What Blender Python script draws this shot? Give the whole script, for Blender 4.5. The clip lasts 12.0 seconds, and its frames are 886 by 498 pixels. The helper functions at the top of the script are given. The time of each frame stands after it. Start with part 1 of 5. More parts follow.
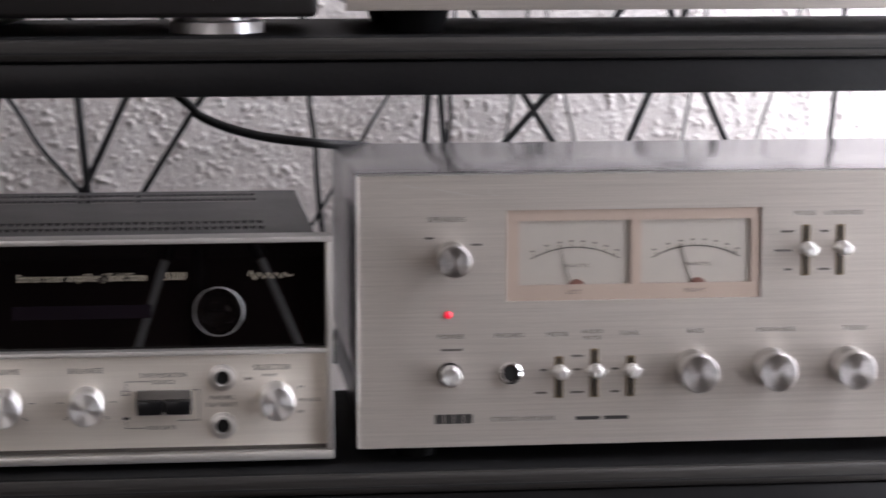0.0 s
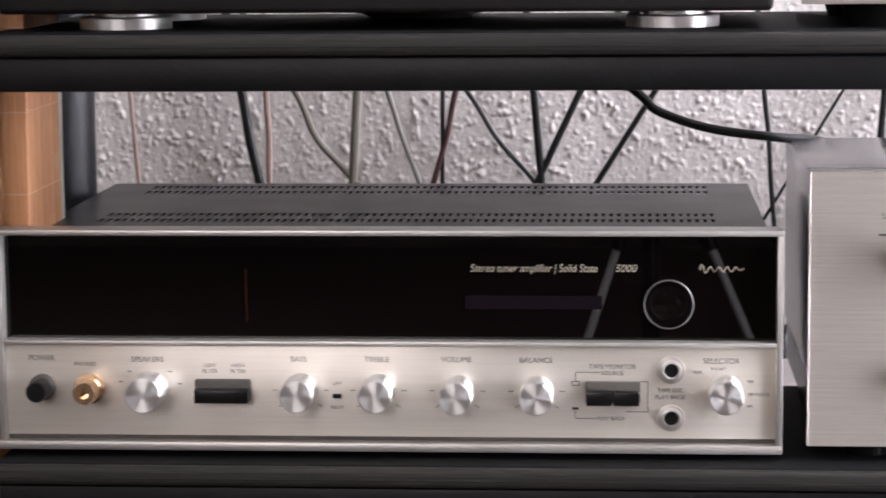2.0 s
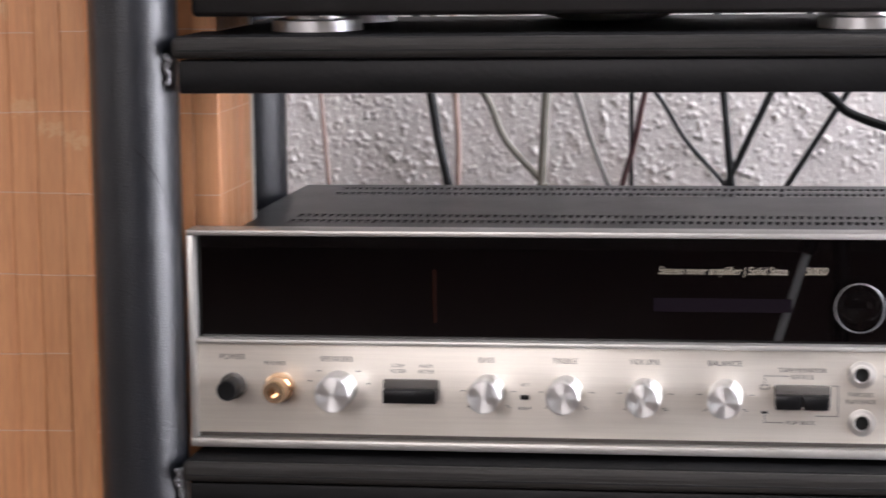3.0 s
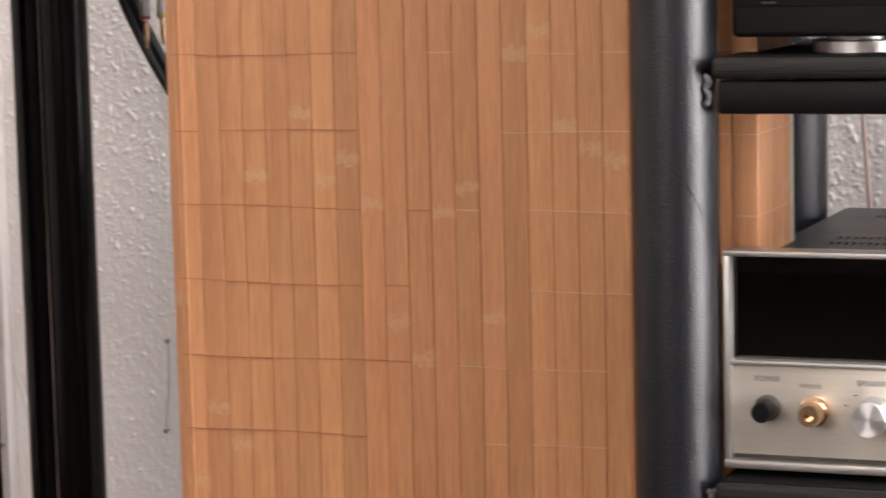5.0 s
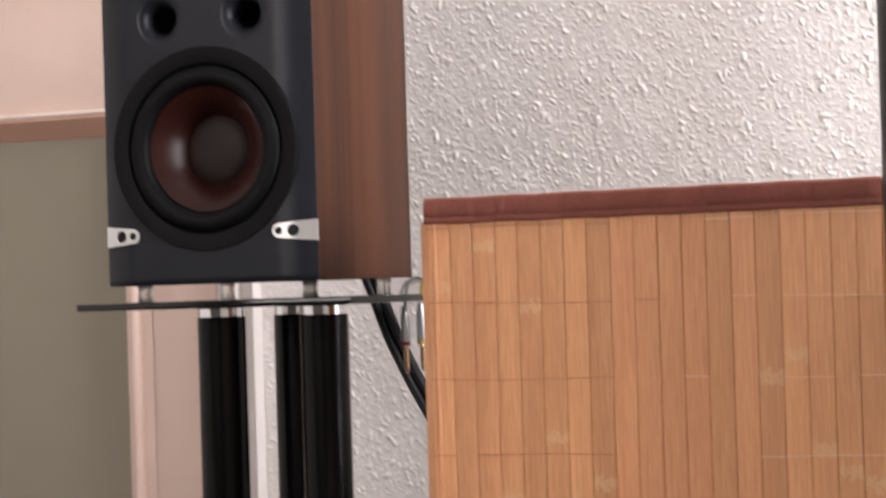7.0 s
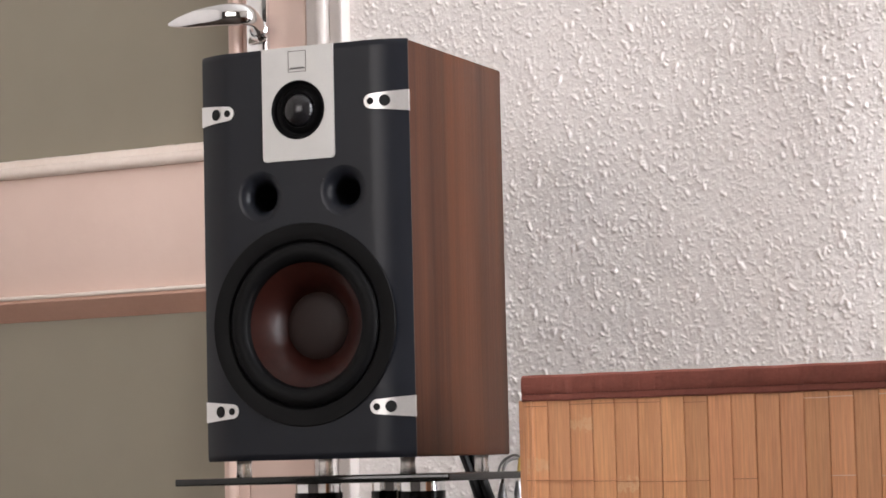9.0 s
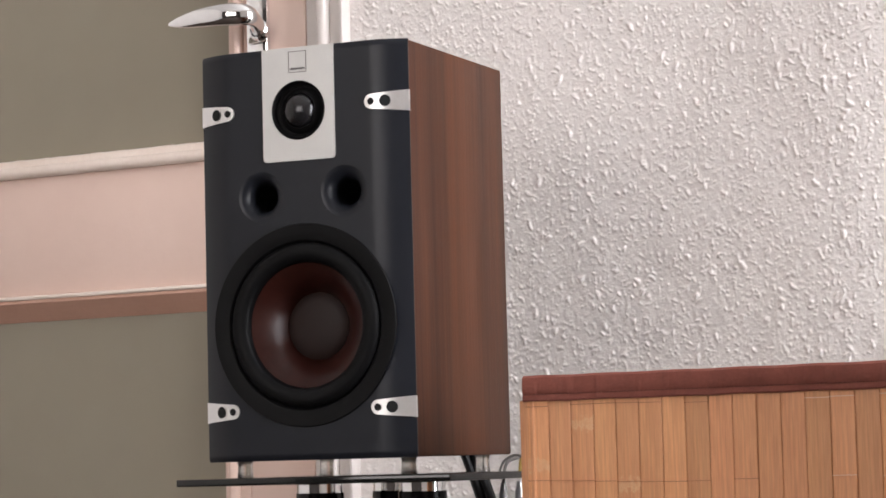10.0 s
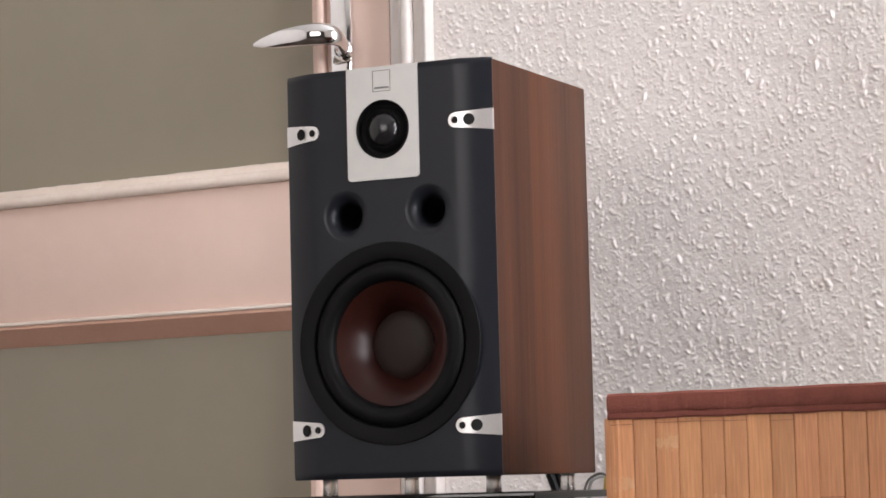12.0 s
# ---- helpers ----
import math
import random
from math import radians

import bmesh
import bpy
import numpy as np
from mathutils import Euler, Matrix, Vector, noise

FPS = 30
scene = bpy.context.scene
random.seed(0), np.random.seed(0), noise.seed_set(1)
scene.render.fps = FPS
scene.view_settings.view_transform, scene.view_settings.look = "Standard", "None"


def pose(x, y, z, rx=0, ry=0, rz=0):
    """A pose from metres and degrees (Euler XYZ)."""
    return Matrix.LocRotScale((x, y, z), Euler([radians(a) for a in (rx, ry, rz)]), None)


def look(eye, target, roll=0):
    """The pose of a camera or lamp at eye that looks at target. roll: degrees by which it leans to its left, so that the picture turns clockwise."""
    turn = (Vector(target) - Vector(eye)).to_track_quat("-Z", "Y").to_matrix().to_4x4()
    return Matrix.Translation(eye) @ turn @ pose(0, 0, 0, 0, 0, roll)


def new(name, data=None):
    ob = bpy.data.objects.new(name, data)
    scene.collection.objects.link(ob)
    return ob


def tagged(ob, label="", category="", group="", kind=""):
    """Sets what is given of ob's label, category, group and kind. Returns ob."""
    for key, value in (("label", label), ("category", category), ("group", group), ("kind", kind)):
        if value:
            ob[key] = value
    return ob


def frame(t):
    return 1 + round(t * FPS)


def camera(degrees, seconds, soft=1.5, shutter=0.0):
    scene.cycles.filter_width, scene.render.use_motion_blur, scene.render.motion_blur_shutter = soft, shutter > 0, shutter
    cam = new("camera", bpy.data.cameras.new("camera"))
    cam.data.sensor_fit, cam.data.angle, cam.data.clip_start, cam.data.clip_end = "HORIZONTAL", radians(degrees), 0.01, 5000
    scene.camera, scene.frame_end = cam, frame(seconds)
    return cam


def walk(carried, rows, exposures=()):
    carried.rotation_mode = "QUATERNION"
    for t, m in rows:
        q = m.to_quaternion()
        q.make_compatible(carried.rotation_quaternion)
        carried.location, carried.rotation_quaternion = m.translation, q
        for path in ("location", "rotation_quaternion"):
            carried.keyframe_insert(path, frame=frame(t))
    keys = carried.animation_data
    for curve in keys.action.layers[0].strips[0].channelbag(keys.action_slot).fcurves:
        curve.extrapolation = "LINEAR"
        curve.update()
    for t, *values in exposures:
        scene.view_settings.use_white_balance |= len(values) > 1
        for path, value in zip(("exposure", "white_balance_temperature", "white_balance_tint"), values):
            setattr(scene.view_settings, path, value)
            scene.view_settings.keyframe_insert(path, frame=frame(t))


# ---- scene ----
cam = camera(20.34, 12.0, soft=1.7, shutter=0.5)
PATH = [
    (0, (-0.0900, -1.4066, 0.6626), (0.1257, 0.5637, 0.3960), -0.06),
    (0.5, (-0.0891, -1.4080, 0.6627), (-0.0017, 0.5721, 0.3952), -0.27),
    (1, (-0.0886, -1.4080, 0.6627), (-0.1012, 0.5740, 0.3952), -0.29),
    (1.5, (-0.0895, -1.4084, 0.6646), (-0.1784, 0.5713, 0.3945), -0.48),
    (2, (-0.0896, -1.4094, 0.6653), (-0.2384, 0.5662, 0.3916), -0.49),
    (2.5, (-0.0897, -1.4105, 0.6656), (-0.3031, 0.5593, 0.3930), -0.65),
    (2.7, (-0.0899, -1.4104, 0.6652), (-0.3357, 0.5558, 0.3939), -0.69),
    (4.3, (-0.0913, -1.4084, 0.6640), (-0.6665, 0.4893, 0.4030), -1.24),
    (4.5, (-0.0911, -1.4076, 0.6630), (-0.7122, 0.4760, 0.4060), -1.29),
    (5, (-0.0880, -1.4094, 0.6615), (-0.8085, 0.4406, 0.4203), -1.35),
    (5.5, (-0.0855, -1.4111, 0.6606), (-0.8642, 0.4177, 0.4392), -1.38),
    (6, (-0.0853, -1.4109, 0.6601), (-0.9076, 0.4078, 0.5332), -1.60),
    (6.5, (-0.0859, -1.4102, 0.6595), (-0.9505, 0.3929, 0.6210), -1.66),
    (7, (-0.0845, -1.4130, 0.6595), (-0.9957, 0.3672, 0.6883), -1.80),
    (7.5, (-0.0828, -1.4150, 0.6602), (-1.0416, 0.3378, 0.7506), -1.82),
    (7.7, (-0.0820, -1.4153, 0.6605), (-1.0501, 0.3310, 0.7763), -1.73),
    (9.3, (-0.0820, -1.4159, 0.6620), (-1.0574, 0.3217, 0.8340), -1.38),
    (9.5, (-0.0814, -1.4154, 0.6626), (-1.0564, 0.3225, 0.8325), -1.42),
    (10, (-0.0819, -1.4154, 0.6634), (-1.0580, 0.3220, 0.8328), -1.49),
    (10.5, (-0.0817, -1.4164, 0.6633), (-1.0902, 0.3018, 0.8388), -1.65),
    (11, (-0.0814, -1.4171, 0.6627), (-1.1190, 0.2823, 0.8517), -1.50),
    (11.5, (-0.0808, -1.4171, 0.6622), (-1.1152, 0.2842, 0.8507), -1.44),
    (12, (-0.0807, -1.4171, 0.6621), (-1.1147, 0.2846, 0.8493), -1.45),
]
EXPOSURES = [(0, -0.95, 6300, 17), (0.5, -0.98, 6300, 17), (1.0, -0.90, 6350, 17), (1.5, -0.50, 6400, 18), (2.5, 0.06, 6250, 17), (4.6, 0.12, 6700, 16), (5.5, -0.06, 6850, 16), (7.5, 0.10, 6550, 14), (9.5, -0.08, 6500, 13), (12, -0.05, 6500, 13)]
walk(cam, [(t, look(eye, target, roll)) for t, eye, target, roll in PATH], EXPOSURES)

# ---- light ----
world = bpy.data.worlds.new("world")
scene.world = world
world.use_nodes = True
wn = world.node_tree.nodes
sky = wn.new("ShaderNodeTexSky")
sky.sky_type, sky.sun_disc = "NISHITA", False
sky.sun_elevation, sky.sun_rotation = radians(38), radians(120)
world.node_tree.links.new(sky.outputs[0], wn["Background"].inputs[0])
wn["Background"].inputs[1].default_value = 0.12


def window_light(name, place, target, sx, sy, watts, colour):
    d = bpy.data.lights.new(name, "AREA")
    d.shape, d.size, d.size_y, d.energy, d.color = "RECTANGLE", sx, sy, watts, colour
    ob = new(name, d)
    ob.matrix_world = look(place, target)
    return ob


ROOM = dict(x0=-2.6, x1=0.74, y0=-3.4, y1=0.45, z1=2.5)
# daylight through the window beside the rack, and a warm fill lamp added behind the viewer
window_light("window_daylight", (0.72, -0.02, 1.07), (-1.0, -0.02, 1.07), 0.84, 1.80, 83, (0.96, 0.97, 1.0))
window_light("window_daylight_behind", (-1.15, -3.36, 1.5), (-0.9, 0.0, 1.2), 1.60, 1.30, 20, (1.0, 0.88, 0.79))


# ---- materials ----
def mat(name, c1, c2=None, rough=0.5, metal=0.0, scale=20.0, stretch=(1, 1, 1), bump=0.0, bscale=None, rvar=0.08,
        rand=0.0, aniso=0.0, coat=0.0, spec=0.5, detail=6.0, fine=0.35, turned_grain=False):
    """Base colour mixed by noise at two scales, uneven roughness and fine relief."""
    m = bpy.data.materials.new(name)
    m.use_nodes = True
    nt = m.node_tree
    n, l = nt.nodes, nt.links
    b = n["Principled BSDF"]
    c2 = c2 or tuple(v * 0.8 for v in c1)
    tc = n.new("ShaderNodeTexCoord")
    mp = n.new("ShaderNodeMapping")
    mp.inputs["Scale"].default_value = stretch
    l.new(tc.outputs["Object"], mp.inputs["Vector"])
    vec = mp.outputs["Vector"]
    if rand > 0:
        oi = n.new("ShaderNodeObjectInfo")
        ad = n.new("ShaderNodeVectorMath")
        ad.operation = "MULTIPLY_ADD"
        l.new(oi.outputs["Random"], ad.inputs[0])
        ad.inputs[1].default_value = (7.3, 11.1, 5.7)
        l.new(vec, ad.inputs[2])
        vec = ad.outputs[0]
    a = n.new("ShaderNodeTexNoise")
    a.inputs["Scale"].default_value, a.inputs["Detail"].default_value = scale, detail
    f = n.new("ShaderNodeTexNoise")
    f.inputs["Scale"].default_value, f.inputs["Detail"].default_value = scale * 9, 3
    l.new(vec, a.inputs["Vector"])
    l.new(vec, f.inputs["Vector"])
    mx = n.new("ShaderNodeMix")
    mx.inputs[0].default_value = fine
    l.new(a.outputs[0], mx.inputs[2])
    l.new(f.outputs[0], mx.inputs[3])
    ramp = n.new("ShaderNodeValToRGB")
    ramp.color_ramp.elements[0].position, ramp.color_ramp.elements[1].position = 0.32, 0.68
    ramp.color_ramp.elements[0].color, ramp.color_ramp.elements[1].color = (*c2, 1), (*c1, 1)
    l.new(mx.outputs[0], ramp.inputs[0])
    col = ramp.outputs[0]
    if rand > 0:
        hv = n.new("ShaderNodeHueSaturation")
        mr = n.new("ShaderNodeMapRange")
        mr.inputs["To Min"].default_value, mr.inputs["To Max"].default_value = 1 - rand, 1 + rand
        l.new(oi.outputs["Random"], mr.inputs["Value"])
        l.new(mr.outputs[0], hv.inputs["Value"])
        l.new(col, hv.inputs["Color"])
        col = hv.outputs[0]
    l.new(col, b.inputs["Base Color"])
    rr = n.new("ShaderNodeMapRange")
    rr.inputs["To Min"].default_value, rr.inputs["To Max"].default_value = max(rough - rvar, 0.02), min(rough + rvar, 1)
    l.new(mx.outputs[0], rr.inputs["Value"])
    l.new(rr.outputs[0], b.inputs["Roughness"])
    b.inputs["Metallic"].default_value, b.inputs["Anisotropic"].default_value = metal, aniso
    if aniso > 0:
        tg = n.new("ShaderNodeTangent")
        tg.direction_type = "RADIAL" if turned_grain else "UV_MAP"
        if turned_grain:
            tg.axis = "Y"
        else:
            tg.uv_map = "flat"
        l.new(tg.outputs[0], b.inputs["Tangent"])
        b.inputs["Anisotropic Rotation"].default_value = 0.25
    b.inputs["Coat Weight"].default_value, b.inputs["Specular IOR Level"].default_value = coat, spec
    if bump > 0:
        bn = n.new("ShaderNodeTexNoise")
        bn.inputs["Scale"].default_value, bn.inputs["Detail"].default_value = bscale or scale * 4, 4
        l.new(vec, bn.inputs["Vector"])
        bp = n.new("ShaderNodeBump")
        bp.inputs["Strength"].default_value, bp.inputs["Distance"].default_value = 1.0, bump
        l.new(bn.outputs[0], bp.inputs["Height"])
        l.new(bp.outputs[0], b.inputs["Normal"])
    return m


def glow(name, colour, strength):
    m = mat(name, colour, rough=0.4)
    b = m.node_tree.nodes["Principled BSDF"]
    b.inputs["Emission Color"].default_value, b.inputs["Emission Strength"].default_value = (*colour, 1), strength
    return m


def bamboo_material():
    """Split bamboo: long grain, a tone of its own for each slat, and a pale ragged node here and there."""
    m = mat("split_bamboo", (0.78, 0.385, 0.180), (0.62, 0.273, 0.120), rough=0.46, scale=9, stretch=(9, 9, 0.7), bump=0.0003, bscale=40, rand=0.11, fine=0.5)
    shade_by(m, (120, 120, 2.2), 8, 0.90, 1.07)
    nt = m.node_tree
    n, l = nt.nodes, nt.links
    tc, oi, sp = n.new("ShaderNodeTexCoord"), n.new("ShaderNodeObjectInfo"), n.new("ShaderNodeSeparateXYZ")
    l.new(tc.outputs["Object"], sp.inputs[0])
    big = n.new("ShaderNodeMath")
    big.operation, big.inputs[1].default_value = "MULTIPLY", 13.7
    l.new(oi.outputs["Random"], big.inputs[0])
    wob = n.new("ShaderNodeTexNoise")
    wob.inputs["Scale"].default_value = 330
    l.new(tc.outputs["Object"], wob.inputs["Vector"])
    ad = n.new("ShaderNodeMath")
    ad.operation = "MULTIPLY_ADD"
    ad.inputs[1].default_value = 2.9
    l.new(sp.outputs["Z"], ad.inputs[0])
    l.new(big.outputs[0], ad.inputs[2])
    fr = n.new("ShaderNodeMath")
    fr.operation = "FRACT"
    l.new(ad.outputs[0], fr.inputs[0])
    wb = n.new("ShaderNodeMath")
    wb.operation, wb.inputs[1].default_value = "MULTIPLY_ADD", 0.055
    l.new(wob.outputs[0], wb.inputs[0])
    l.new(fr.outputs[0], wb.inputs[2])
    rp = n.new("ShaderNodeValToRGB")
    e = rp.color_ramp.elements
    e[0].position, e[0].color = 0.494, (0, 0, 0, 1)
    e[1].position, e[1].color = 0.503, (1, 1, 1, 1)
    x = e.new(0.507)
    x.color = (0.15, 0.15, 0.15, 1)
    x = e.new(0.511)
    x.color = (0.8, 0.8, 0.8, 1)
    x = e.new(0.519)
    x.color = (0, 0, 0, 1)
    l.new(wb.outputs[0], rp.inputs[0])
    sc = n.new("ShaderNodeMath")
    sc.operation, sc.inputs[1].default_value = "MULTIPLY", 0.6
    l.new(rp.outputs[0], sc.inputs[0])
    b = n["Principled BSDF"]
    old = b.inputs["Base Color"].links[0].from_socket
    mx = n.new("ShaderNodeMix")
    mx.data_type = "RGBA"
    l.new(sc.outputs[0], mx.inputs[0])
    l.new(old, mx.inputs[6])
    mx.inputs[7].default_value = (0.80, 0.55, 0.31, 1)
    # some slats lean to straw, others to orange
    hs = n.new("ShaderNodeHueSaturation")
    hr, br = n.new("ShaderNodeMapRange"), n.new("ShaderNodeMath")
    br.operation = "FRACT"
    l.new(big.outputs[0], br.inputs[0])
    l.new(br.outputs[0], hr.inputs["Value"])
    hr.inputs["To Min"].default_value, hr.inputs["To Max"].default_value = 0.4975, 0.5025
    l.new(hr.outputs[0], hs.inputs["Hue"])
    l.new(mx.outputs[2], hs.inputs["Color"])
    l.new(hs.outputs[0], b.inputs["Base Color"])
    return m


def shade_by(m, stretch, scale, lo, hi, detail=3.0):
    """Multiplies a material's colour by one more layer of stretched grain."""
    n, l = m.node_tree.nodes, m.node_tree.links
    tc, mp, nz, mr = n.new("ShaderNodeTexCoord"), n.new("ShaderNodeMapping"), n.new("ShaderNodeTexNoise"), n.new("ShaderNodeMapRange")
    mp.inputs["Scale"].default_value = stretch
    nz.inputs["Scale"].default_value, nz.inputs["Detail"].default_value = scale, detail
    mr.inputs["From Min"].default_value, mr.inputs["From Max"].default_value = 0.35, 0.65
    mr.inputs["To Min"].default_value, mr.inputs["To Max"].default_value = lo, hi
    l.new(tc.outputs["Object"], mp.inputs["Vector"])
    l.new(mp.outputs["Vector"], nz.inputs["Vector"])
    l.new(nz.outputs[0], mr.inputs["Value"])
    b = n["Principled BSDF"]
    old = b.inputs["Base Color"].links[0].from_socket
    hv = n.new("ShaderNodeHueSaturation")
    l.new(mr.outputs[0], hv.inputs["Value"])
    l.new(old, hv.inputs["Color"])
    l.new(hv.outputs[0], b.inputs["Base Color"])
    return m


def walnut_material():
    """Walnut foil: broad light and dark bands, and fine dark pores along the grain."""
    m = mat("walnut_vinyl", (0.128, 0.042, 0.0162), (0.022, 0.0080, 0.0046), rough=0.46, scale=1.9, stretch=(8, 9.5, 0.16), bump=0.00012, bscale=60, detail=2.5, fine=0.2, spec=0.2)
    shade_by(m, (60, 60, 1.1), 9, 0.88, 1.07)
    return shade_by(m, (7, 7, 0.22), 4, 0.74, 1.14)


def tape_material():
    """Cotton tape: a fine slanting weave."""
    m = mat("brown_cotton_tape", (0.290, 0.088, 0.062), (0.205, 0.060, 0.042), rough=0.85, scale=60, bump=0.0006, bscale=700)
    n, l = m.node_tree.nodes, m.node_tree.links
    tc, mp, wv = n.new("ShaderNodeTexCoord"), n.new("ShaderNodeMapping"), n.new("ShaderNodeTexWave")
    mp.inputs["Rotation"].default_value = (0, radians(38), 0)
    wv.inputs["Scale"].default_value, wv.inputs["Distortion"].default_value = 330, 3.0
    l.new(tc.outputs["Object"], mp.inputs["Vector"])
    l.new(mp.outputs["Vector"], wv.inputs["Vector"])
    bp = n.new("ShaderNodeBump")
    bp.inputs["Distance"].default_value = 0.00018
    l.new(wv.outputs[0], bp.inputs["Height"])
    b = n["Principled BSDF"]
    l.new(b.inputs["Normal"].links[0].from_socket, bp.inputs["Normal"])
    l.new(bp.outputs[0], b.inputs["Normal"])
    return m


def glass_material(name, colour, rough=0.02):
    m = bpy.data.materials.new(name)
    m.use_nodes = True
    b = m.node_tree.nodes["Principled BSDF"]
    b.inputs["Base Color"].default_value = (*colour, 1)
    b.inputs["Transmission Weight"].default_value, b.inputs["Roughness"].default_value = 1.0, rough
    return m


